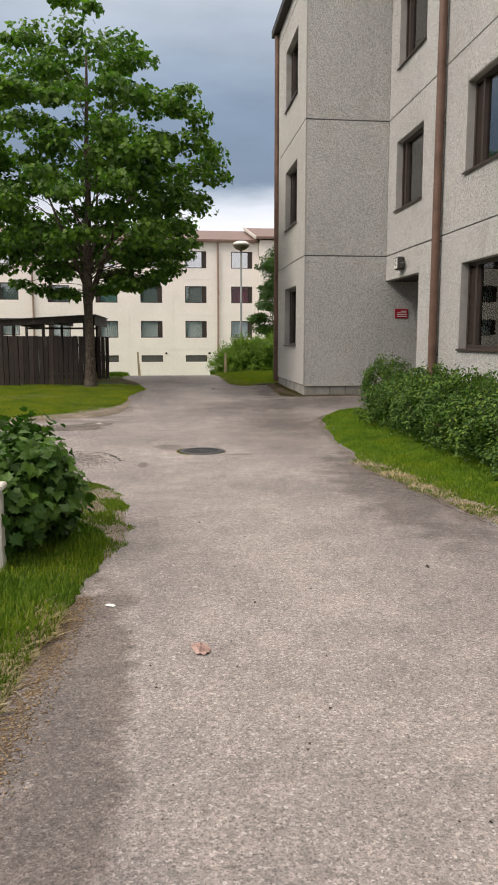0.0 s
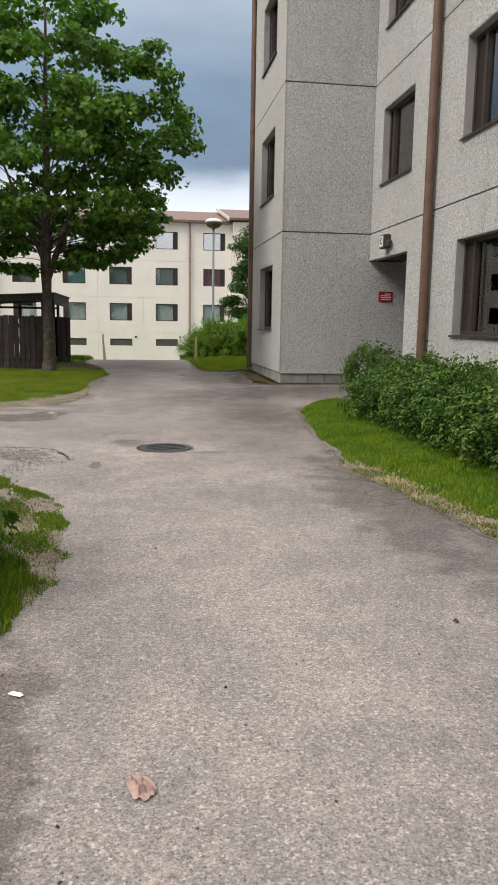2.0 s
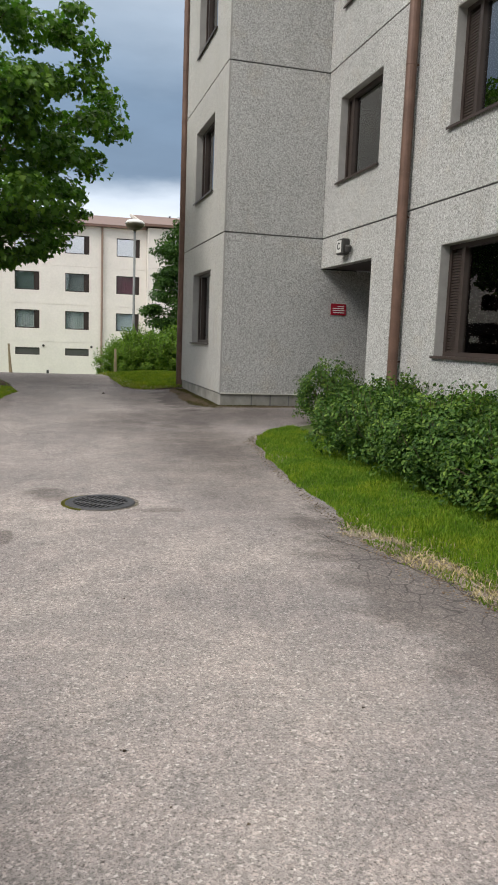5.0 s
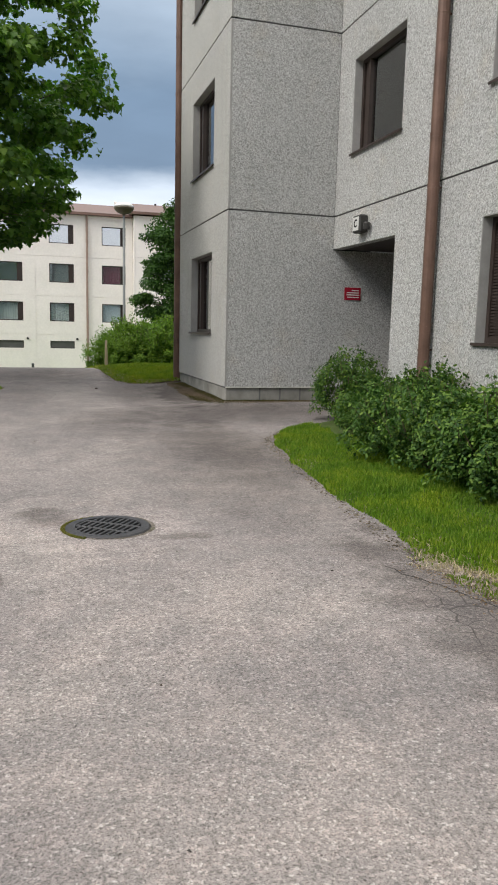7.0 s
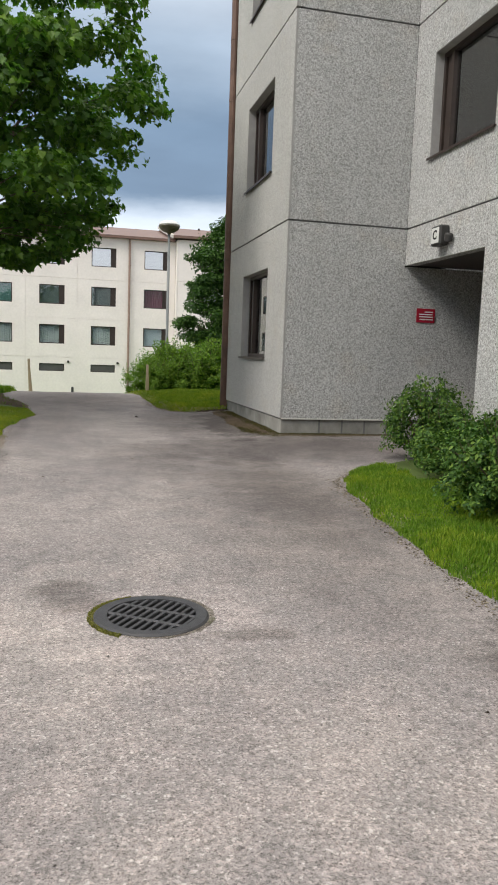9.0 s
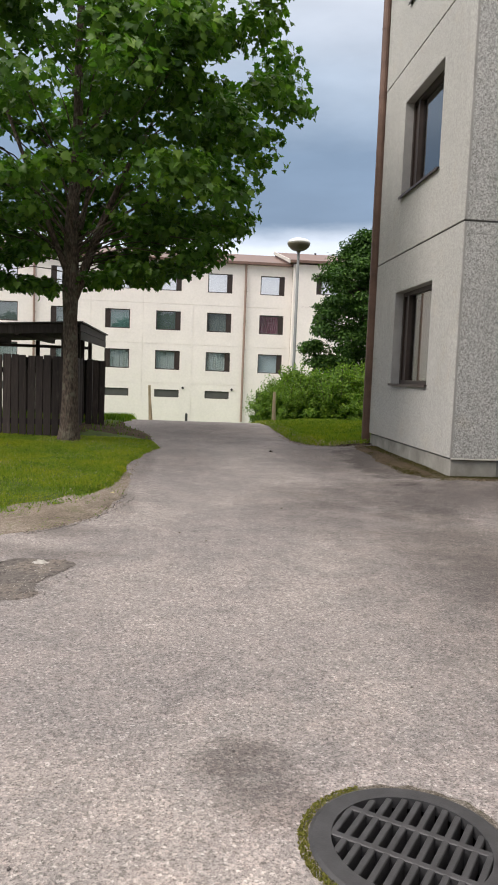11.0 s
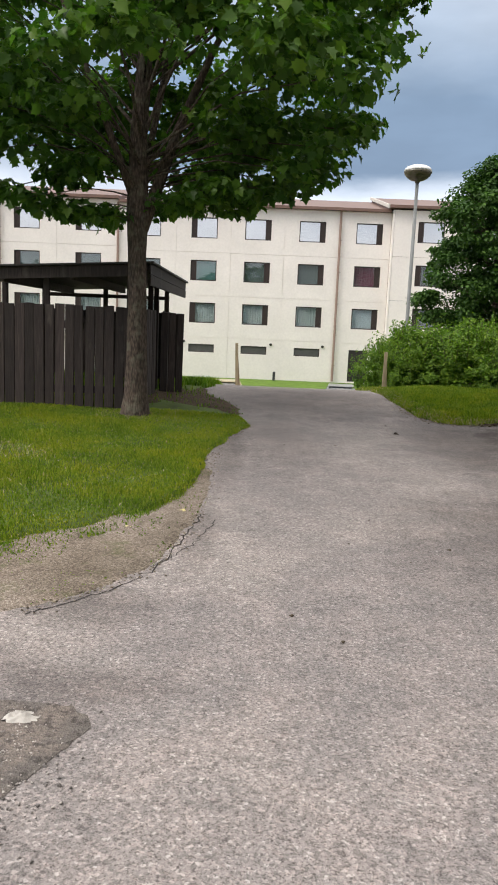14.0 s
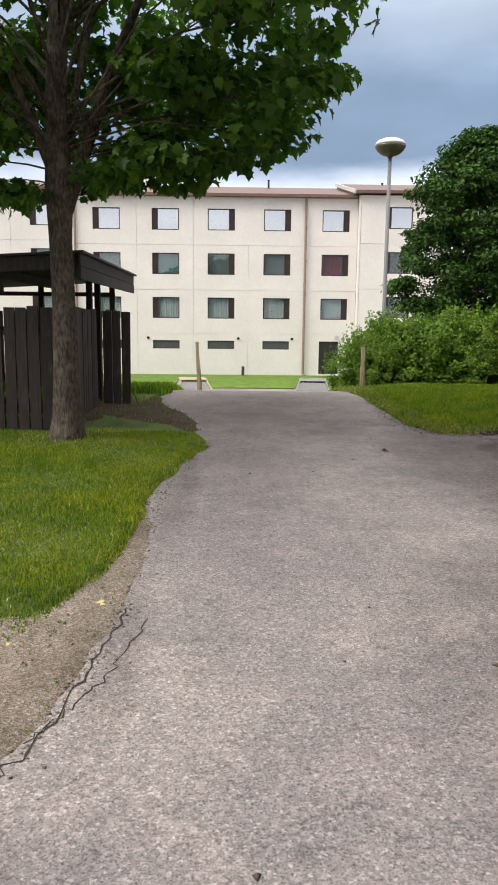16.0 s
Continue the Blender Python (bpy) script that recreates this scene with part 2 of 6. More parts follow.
def mat_leaf(name, cols, rough=0.5, trans=0.3, patchy=False):
    m = Mat(name, rough, 0, 0.22)
    c = m.ramp(m.geo.outputs["Random Per Island"], [(i / (len(cols) - 1), k) for i, k in enumerate(cols)])
    big = m.noise(0.9, 3, 0.5)
    c = m.mix(m.ramp(big, [(0.35, 0.0), (0.65, 0.6)]), c, m.mix(1.0, c, (1.35, 1.2, 0.8), "MULTIPLY"))
    if patchy:
        spot = m.noise(2.4, 4, 0.6)
        c = m.mix(m.ramp(spot, [(0.44, 0.0), (0.62, 0.75)]), c, m.mix(1.0, c, (1.5, 1.18, 0.9), "MULTIPLY"))
        c = m.mix(m.ramp(spot, [(0.34, 0.6), (0.46, 0.0)]), c, m.mix(1.0, c, (0.66, 0.72, 0.7), "MULTIPLY"))
    m.color(c)
    tr = m.nt.nodes.new("ShaderNodeBsdfTranslucent")
    m.L(m.mix(1.0, c, (0.85, 1.2, 0.5), "MULTIPLY"), tr.inputs[0])
    ms = m.nt.nodes.new("ShaderNodeMixShader")
    ms.inputs[0].default_value = trans
    m.L(m.b.outputs[0], ms.inputs[1])
    m.L(tr.outputs[0], ms.inputs[2])
    m.L(ms.outputs[0], m.nt.nodes["Material Output"].inputs[0])
    return m.m


def mat_glass(name, tint=(0.75, 0.82, 0.84), refl=0.22):
    m = bpy.data.materials.new(name)
    m.use_nodes = True
    nt = m.node_tree
    nt.nodes.remove(nt.nodes["Principled BSDF"])
    tr = nt.nodes.new("ShaderNodeBsdfTransparent")
    tr.inputs[0].default_value = (*tint, 1)
    gl = nt.nodes.new("ShaderNodeBsdfGlossy")
    gl.inputs["Roughness"].default_value = 0.015
    fr = nt.nodes.new("ShaderNodeFresnel")
    fr.inputs[0].default_value = 1.5
    ad = nt.nodes.new("ShaderNodeMath")
    ad.operation = "ADD"
    ad.use_clamp = True
    ad.inputs[1].default_value = refl
    ms = nt.nodes.new("ShaderNodeMixShader")
    nt.links.new(fr.outputs[0], ad.inputs[0])
    nt.links.new(ad.outputs[0], ms.inputs[0])
    nt.links.new(tr.outputs[0], ms.inputs[1])
    nt.links.new(gl.outputs[0], ms.inputs[2])
    nt.links.new(ms.outputs[0], nt.nodes["Material Output"].inputs[0])
    return m


# wide soft entries by the bay and towards the crest are painted shade
STAINS_AND_SHADE = [(-0.75, 7.9, 0.4, 0.7, 0.5, 0.3), (0.26, 9.3, 0.06, 0.24, 0.7, 0.5), (2.75, 7.6, 0.62, 2.4, 0.66, 0.1), (3.15, 18.9, 0.5, 2.2, 0.8, 0.15), (0.58, 10.85, 0.24, 0.2, 0.75, 0.2), (3.4, 16.2, 2.2, 1.4, 0.85, 0.0), (2.4, 12.6, 1.1, 3.4, 0.5, 0.0),
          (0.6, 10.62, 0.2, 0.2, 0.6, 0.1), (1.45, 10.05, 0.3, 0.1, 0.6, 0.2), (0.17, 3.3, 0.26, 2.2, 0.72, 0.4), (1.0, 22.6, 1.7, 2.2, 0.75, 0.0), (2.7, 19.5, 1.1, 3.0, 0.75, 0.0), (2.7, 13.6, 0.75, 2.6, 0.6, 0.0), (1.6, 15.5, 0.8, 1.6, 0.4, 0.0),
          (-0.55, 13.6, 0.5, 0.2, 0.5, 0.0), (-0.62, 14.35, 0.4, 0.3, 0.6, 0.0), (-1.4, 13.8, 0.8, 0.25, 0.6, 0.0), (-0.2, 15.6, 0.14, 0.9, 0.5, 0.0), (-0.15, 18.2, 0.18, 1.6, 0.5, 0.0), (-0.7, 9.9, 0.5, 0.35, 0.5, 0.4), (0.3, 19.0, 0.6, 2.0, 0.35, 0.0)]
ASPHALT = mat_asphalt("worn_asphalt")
PEBBLE = mat_pebble("pebble_dash")
PEBBLE_FINE = mat_pebble("fine_pebble_dash", fine=True)
CONCRETE = mat_plain("smooth_concrete", (0.36, 0.35, 0.33), 0.9, 0.14, 3)
PLINTH = mat_plain("plinth_concrete", (0.29, 0.278, 0.25), 0.95, 0.25, 4)
SEALANT = mat_plain("joint_sealant", (0.16, 0.155, 0.15), 0.8, 0.1, 8)
BROWN = mat_plain("brown_frame_paint", (0.048, 0.035, 0.03), 0.45, 0.15, 5)
PIPE = mat_plain("brown_pipe_metal", (0.15, 0.088, 0.064), 0.45, 0.25, 3, 0.2, 0.4, 0.05)
ROOFING = mat_plain("brown_roof_metal", (0.17, 0.105, 0.085), 0.5, 0.15, 2)
DARKROOF = mat_plain("dark_fascia", (0.035, 0.03, 0.028), 0.6, 0.2, 3)
RENDER = mat_plain("cream_facade_concrete", (0.82, 0.765, 0.72), 0.9, 0.05, 0.5)
FARPIPE = mat_plain("far_pipe_paint", (0.30, 0.21, 0.17), 0.6, 0.1, 2)
GLASS = mat_glass("window_glass", (0.8, 0.85, 0.86), 0.19)
FARGLASS = mat_glass("far_window_glass", (0.82, 0.88, 0.88), 0.07)
CLEARGLASS = mat_glass("clear_window_glass", (0.9, 0.93, 0.93), 0.0)
# mirror share raised for the far top row alone, to boost its sky reflection
TOPGLASS = mat_glass("top_row_mirror_glass", (0.6, 0.66, 0.7), 0.66)
DIMTEAL = mat_plain("grey_teal_curtain", (0.27, 0.41, 0.43), 0.9, 0.25, 2, bump=0, stretch=(6, 6, 0.3))
# dark grey for interiors, with the lack of light indoors put into the colour
ROOM = mat_plain("unlit_interior_grey", (0.10, 0.10, 0.10), 0.9, 0.2, 1.2, bump=0)
WHITE = mat_plain("white_fabric", (0.8, 0.8, 0.78), 0.9, 0.06, 8, bump=0.1)
PAINTWHITE = mat_plain("weathered_white_paint", (0.55, 0.53, 0.48), 0.7, 0.15, 9)


def mat_wood():
    """Dark brown stain on sawn boards, worn unevenly from board to board."""
    m = Mat("dark_stained_wood", 0.72, 0, 0.3)
    p = m.pos((8, 8, 0.45))
    grain = m.noise(9, 6, 0.65, p)
    c = m.ramp(grain, [(0.3, (0.026, 0.019, 0.018)), (0.52, (0.046, 0.034, 0.031)), (0.72, (0.075, 0.057, 0.05))])
    oi = m.nt.nodes.new("ShaderNodeObjectInfo")
    c = m.mix(1.0, c, m.ramp(oi.outputs["Random"], [(0.0, 0.62), (0.6, 1.0), (1.0, 1.35)]), "MULTIPLY")
    worn = m.noise(3.0, 5, 0.65, m.pos((2, 2, 0.6)))
    c = m.mix(m.ramp(worn, [(0.58, 0.0), (0.74, 0.55)]), c, (0.115, 0.095, 0.082))
    m.color(c)
    m.bump(grain, 0.5, 0.004)
    return m.m


WOOD = mat_wood()


def mat_bark():
    m = Mat("maple_bark", 0.95, 0, 0.15)
    p = m.pos((1, 1, 0.3))
    ridge = m.vor(52, "Distance", "F1", p)
    n = m.noise(60, 5, 0.65, p)
    c = m.ramp(m.mix(0.5, ridge, n), [(0.25, (0.165, 0.125, 0.1)), (0.45, (0.1, 0.076, 0.061)), (0.68, (0.05, 0.039, 0.033))])
    c = m.mix(m.ramp(m.noise(7, 4, 0.6), [(0.52, 0.0), (0.66, 0.6)]), c, (0.17, 0.165, 0.12))
    m.color(c)
    m.bump(m.mix(0.5, ridge, n), 1.0, 0.02)
    return m.m


BARK = mat_bark()
IRON = mat_plain("cast_iron", (0.055, 0.054, 0.057), 0.5, 0.25, 12, 0.3, 0.4, 0.2)
# near black, so the shade down the shaft is in the colour itself
PITDARK = mat_plain("drain_pit_shade", (0.008, 0.007, 0.006), 0.9, 0.1, 5)


def mat_soil(name, tint):
    m = Mat(name, 0.98, 0, 0.15)
    v = m.vor(150, "Color")
    sp = m.nt.nodes.new("ShaderNodeSeparateColor")
    m.L(m.mix(0.5, v, m.noise(45, 5, 0.7)), sp.inputs[0])
    c = m.ramp(sp.outputs[0], [(0.28, (0.13, 0.11, 0.092)), (0.48, (0.26, 0.228, 0.195)), (0.62, (0.35, 0.308, 0.265)), (0.76, (0.52, 0.475, 0.42))])
    c = m.mix(m.ramp(m.noise(170, 3), [(0.35, 0.0), (0.65, 0.6)]), c, (0.19, 0.16, 0.13))
    c = m.mix(m.ramp(m.noise(2.2, 6, 0.7), [(0.4, 0.0), (0.62, 0.85)]), c, m.mix(1.0, c, (0.55, 0.54, 0.5), "MULTIPLY"))
    c = m.mix(m.ramp(m.noise(0.9, 5, 0.65), [(0.42, 0.0), (0.6, 0.45)]), c, m.mix(1.0, c, (0.74, 0.70, 0.65), "MULTIPLY"))
    c = m.mix(m.ramp(m.noise(5.5, 6, 0.7), [(0.56, 0.0), (0.66, 0.4)]), c, (0.09, 0.11, 0.035))
    m.color(m.mix(1.0, c, tint, "MULTIPLY"))
    m.bump(m.mix(0.6, m.vor(150), m.noise(25, 6, 0.65)), 1.0, 0.012)
    return m.m


SOIL = mat_soil("dry_soil", (1.0, 0.97, 0.95))
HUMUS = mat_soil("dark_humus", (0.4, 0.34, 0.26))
TURF = mat_plain("turf", (0.072, 0.105, 0.022), 0.95, 0.4, 2.2, bump=0.8)
GRASS = mat_leaf("grass_blades", [(0.06, 0.128, 0.01), (0.096, 0.192, 0.014), (0.135, 0.245, 0.02), (0.205, 0.28, 0.045)], 0.65, 0.3, True)
MAPLE = mat_leaf("maple_leaves", [(0.038, 0.092, 0.019), (0.06, 0.132, 0.024), (0.088, 0.178, 0.029), (0.135, 0.235, 0.036)], 0.4, 0.42)
ROSE = mat_leaf("rose_leaves", [(0.022, 0.056, 0.013), (0.042, 0.1, 0.02), (0.072, 0.148, 0.026), (0.14, 0.22, 0.04)], 0.6, 0.2)
BROAD = mat_leaf("broad_leaves", [(0.025, 0.065, 0.015), (0.045, 0.105, 0.02), (0.075, 0.155, 0.028)], 0.45, 0.25)
HEDGE = mat_leaf("hedge_leaves", [(0.055, 0.12, 0.014), (0.105, 0.2, 0.02), (0.18, 0.29, 0.032)], 0.5, 0.35)
MOWN = mat_leaf("mown_grass", [(0.082, 0.138, 0.01), (0.13, 0.205, 0.014), (0.178, 0.258, 0.02), (0.27, 0.3, 0.05)], 0.65, 0.3, True)
# the GRASS colours about a quarter darker, with the bush's shade painted in
UNCUT = mat_leaf("uncut_grass_shaded", [(0.045, 0.095, 0.008), (0.072, 0.145, 0.012), (0.105, 0.19, 0.018), (0.17, 0.225, 0.035)], 0.65, 0.3, True)
# brighter copy of TURF for the street lawn, sunlight put into the colour
FARTURF = mat_plain("turf_sun_brightened", (0.1, 0.175, 0.02), 0.95, 0.3, 2.2, bump=0.8)
SEDGE = mat_leaf("tuft_grass", [(0.07, 0.13, 0.012), (0.12, 0.19, 0.02), (0.17, 0.22, 0.04)], 0.65, 0.3)
ROWAN = mat_leaf("rowan_leaves", [(0.018, 0.05, 0.013), (0.034, 0.085, 0.017), (0.065, 0.14, 0.025)], 0.65, 0.2)
MOSSY = mat_leaf("drain_moss", [(0.10, 0.11, 0.022), (0.16, 0.165, 0.04), (0.21, 0.2, 0.06)], 0.8, 0.1)
DARKMOSS = mat_leaf("plinth_moss", [(0.035, 0.034, 0.012), (0.06, 0.058, 0.018), (0.09, 0.075, 0.025)], 0.9, 0.1)
DRY = mat_leaf("dry_grass", [(0.32, 0.27, 0.17), (0.43, 0.38, 0.27), (0.21, 0.185, 0.1)], 0.8, 0.1)


# ---- mesh helpers ----
def part(name, bm, material, parent=None, label="", smooth=False):
    me = bpy.data.meshes.new(name)
    bm.to_mesh(me)
    bm.free()
    return link(name, me, material, parent, label, smooth)


def link(name, me, material, parent=None, label="", smooth=False):
    if material:
        me.materials.append(material)
    if smooth:
        me.polygons.foreach_set("use_smooth", [True] * len(me.polygons))
    ob = new(name, me)
    ob.parent = parent
    if label:
        ob["label"] = label
    return ob


def thing(name, label, category, group="", kind="", at=(0, 0, 0)):
    ob = new(name)
    ob.empty_display_size = 0.2
    ob.location = at
    return tagged(ob, label, category, group, kind)


def box(bm, x0, x1, y0, y1, z0, z1, m=None, bevel=0.0):
    vs = [bm.verts.new(v) for v in ((x0, y0, z0), (x1, y0, z0), (x1, y1, z0), (x0, y1, z0), (x0, y0, z1), (x1, y0, z1), (x1, y1, z1), (x0, y1, z1))]
    fs = [bm.faces.new([vs[i] for i in f]) for f in ((0, 3, 2, 1), (4, 5, 6, 7), (0, 1, 5, 4), (1, 2, 6, 5), (2, 3, 7, 6), (3, 0, 4, 7))]
    if bevel:
        es = list({e for f in fs for e in f.edges})
        r = bmesh.ops.bevel(bm, geom=es, offset=bevel, segments=1, affect="EDGES")
        vs = list({v for f in r["faces"] for v in f.verts} | {v for v in vs if v.is_valid})
    if m is not None:
        bmesh.ops.transform(bm, matrix=m, verts=vs)
    return vs


def tube(bm, pts, radii, n=10, cap=True):
    """A tapered tube through the points."""
    rings = []
    for i, (p, r) in enumerate(zip(pts, radii)):
        p = Vector(p)
        d = (Vector(pts[min(i + 1, len(pts) - 1)]) - Vector(pts[max(i - 1, 0)])).normalized()
        a = d.orthogonal().normalized() if abs(d.z) < 0.9 else Vector((1, 0, 0))
        a = (a - d * a.dot(d)).normalized()
        b = d.cross(a)
        rings.append([bm.verts.new(p + (a * math.cos(2 * math.pi * k / n) + b * math.sin(2 * math.pi * k / n)) * r) for k in range(n)])
    for r0, r1 in zip(rings, rings[1:]):
        for k in range(n):
            bm.faces.new((r0[k], r0[(k + 1) % n], r1[(k + 1) % n], r1[k]))
    if cap:
        bm.faces.new(rings[0][::-1])
        bm.faces.new(rings[-1])


def lathe(bm, prof, n=24, at=(0, 0, 0)):
    rings = [[bm.verts.new((at[0] + r * math.cos(2 * math.pi * k / n), at[1] + r * math.sin(2 * math.pi * k / n), at[2] + z)) for k in range(n)] for r, z in prof]
    for r0, r1 in zip(rings, rings[1:]):
        for k in range(n):
            bm.faces.new((r0[k], r0[(k + 1) % n], r1[(k + 1) % n], r1[k]))
    bm.faces.new(rings[0][::-1])
    bm.faces.new(rings[-1])


def fast_mesh(name, verts, faces):
    """A mesh from arrays of vertices and of equal polygons."""
    verts, faces = np.asarray(verts, np.float32), np.asarray(faces, np.int32)
    me = bpy.data.meshes.new(name)
    k = faces.shape[1]
    me.vertices.add(len(verts))
    me.vertices.foreach_set("co", verts.ravel())
    me.loops.add(faces.size)
    me.loops.foreach_set("vertex_index", faces.ravel())
    me.polygons.add(len(faces))
    me.polygons.foreach_set("loop_start", np.arange(0, faces.size, k, dtype=np.int32))
    me.polygons.foreach_set("loop_total", np.full(len(faces), k, np.int32))
    me.update(calc_edges=True)
    return me


def panel(bm, org, u, n, U, V, holes=(), thick=0.12):
    """A slab in the plane of u and z at org, going back along n, from U[0] to U[1] and V[0] to V[1], with rectangular holes (u0, u1, v0, v1) through it."""
    org, u, n, z = Vector(org), Vector(u), Vector(n), Vector((0, 0, 1))
    us = sorted({U[0], U[1], *[h[0] for h in holes], *[h[1] for h in holes]})
    vs = sorted({V[0], V[1], *[h[2] for h in holes], *[h[3] for h in holes]})
    cache = {}

    def P(a, b, d):
        k = (a, b, d)
        if k not in cache:
            cache[k] = bm.verts.new(org + u * a + z * b + n * d)
        return cache[k]

    def solid(i, j):
        if not (0 <= i < len(us) - 1 and 0 <= j < len(vs) - 1):
            return False
        a, b = (us[i] + us[i + 1]) / 2, (vs[j] + vs[j + 1]) / 2
        return not any(h[0] < a < h[1] and h[2] < b < h[3] for h in holes)

    for i in range(len(us) - 1):
        for j in range(len(vs) - 1):
            if not solid(i, j):
                continue
            a0, a1, b0, b1 = us[i], us[i + 1], vs[j], vs[j + 1]
            bm.faces.new((P(a0, b0, 0), P(a1, b0, 0), P(a1, b1, 0), P(a0, b1, 0)))
            bm.faces.new((P(a0, b0, thick), P(a0, b1, thick), P(a1, b1, thick), P(a1, b0, thick)))
            for (di, dj), (p, q) in (((-1, 0), ((a0, b0), (a0, b1))), ((1, 0), ((a1, b1), (a1, b0))), ((0, -1), ((a1, b0), (a0, b0))), ((0, 1), ((a0, b1), (a1, b1)))):
                if not solid(i + di, j + dj):
                    bm.faces.new((P(*p, 0), P(*q, 0), P(*q, thick), P(*p, thick)))
    bmesh.ops.recalc_face_normals(bm, faces=bm.faces[:])


def obox(bm, org, u, n, a0, a1, d0, d1, b0, b1):
    """A box given along u, back along n and up."""
    org, u, n, z = Vector(org), Vector(u), Vector(n), Vector((0, 0, 1))
    vs = [bm.verts.new(org + u * a + n * d + z * b) for b in (b0, b1) for a, d in ((a0, d0), (a1, d0), (a1, d1), (a0, d1))]
    fs = [bm.faces.new([vs[i] for i in f]) for f in ((0, 3, 2, 1), (4, 5, 6, 7), (0, 1, 5, 4), (1, 2, 6, 5), (2, 3, 7, 6), (3, 0, 4, 7))]
    bmesh.ops.recalc_face_normals(bm, faces=fs)


# ---- ground ----
def G(x, y):
    """Height of the ground: level, then rising to a crest, then down to the street below."""
    z = np.interp(y, [-40, 11, 14, 17, 20, 22, 23.5, 24.5, 26, 29, 33, 40, 47, 52, 54, 300], [0, 0, 0.02, 0.07, 0.14, 0.23, 0.285, 0.28, 0.15, -0.4, -1.3, -2.4, -2.45, -2.25, -2.1, -2.1])
    foot = np.clip((x - 2.2) / 1.4, 0, 1) ** 2 * np.interp(y, [14.6, 16.8, 18, 20.5, 22], [0, 1, 0.9, 0.5, 0])
    z = z + 0.11 * foot
    return z - 0.03 * np.exp(-((x - 1.0) ** 2 + (y - 10.4) ** 2) / 2.0)


def sheet(name, x0, x1, y0, y1, step, lift, mat, label, bumpy=0.0, kind="structure"):
    xs = np.arange(x0, x1 + step / 2, step)
    ys = np.arange(y0, y1 + step / 2, step)
    X, Y = np.meshgrid(xs, ys)
    Z = G(X, Y) + lift
    if bumpy:
        Z = Z + bumpy * (np.sin(X * 1.7 + Y * 0.6) * np.sin(Y * 1.3 - X * 0.4))
    v = np.stack([X, Y, Z], -1).reshape(-1, 3)
    i = np.arange(len(ys) - 1)[:, None] * len(xs) + np.arange(len(xs) - 1)[None]
    f = np.stack([i, i + 1, i + 1 + len(xs), i + len(xs)], -1).reshape(-1, 4)
    ob = link(name, fast_mesh(name, v, f), mat, smooth=True)
    return tagged(ob, label, "ground", kind=kind)


def smooth_line(pts, n=10):
    """A Catmull-Rom line through the points."""
    p = [np.array(q, float) for q in pts]
    p = [2 * p[0] - p[1], *p, 2 * p[-1] - p[-2]]
    out = []
    for a, b, c, d in zip(p, p[1:], p[2:], p[3:]):
        for t in np.linspace(0, 1, n, endpoint=False):
            out.append(0.5 * (2 * b + (c - a) * t + (2 * a - 5 * b + 4 * c - d) * t ** 2 + (3 * b - a - 3 * c + d) * t ** 3))
    out.append(p[-2])
    return np.array(out)


def lawn(name, edge, inner, mound, mat, label, rows=14, ragged=0.05, seed=1, rise=0.045):
    """A strip of turf between an edge line and an inner line, rising from the edge."""
    rng = np.random.default_rng(seed)
    e = smooth_line(edge, 16)
    q = smooth_line(inner, 16)
    t = np.linspace(0, 1, len(e))
    q = np.stack([np.interp(t, np.linspace(0, 1, len(q)), q[:, k]) for k in (0, 1)], -1)
    d = (q - e) / np.maximum(np.linalg.norm(q - e, axis=1), 0.01)[:, None]
    wob = np.convolve(rng.normal(0, 1, len(e) + 4), np.ones(5) / 5, "valid")
    e = e + d * (wob * ragged)[:, None]
    s = np.linspace(0, 1, rows) ** 1.6
    XY = e[None] * (1 - s)[:, None, None] + q[None] * s[:, None, None]
    dist = np.linalg.norm(XY - e[None], axis=2)
    Z = G(XY[..., 0], XY[..., 1]) - 0.01 + rise * np.clip(dist / 0.12, 0, 1) + mound * np.clip(dist / 1.5, 0, 1) ** 1.3
    v = np.concatenate([XY, Z[..., None]], -1).reshape(-1, 3)
    m = len(e)
    i = np.arange(rows - 1)[:, None] * m + np.arange(m - 1)[None]
    f = np.stack([i, i + 1, i + 1 + m, i + m], -1).reshape(-1, 4)
    me = fast_mesh(name, v, f)
    ob = link(name, me, mat, smooth=True)
    tagged(ob, label, "lawn", kind="structure")
    return v.reshape(rows, m, 3)


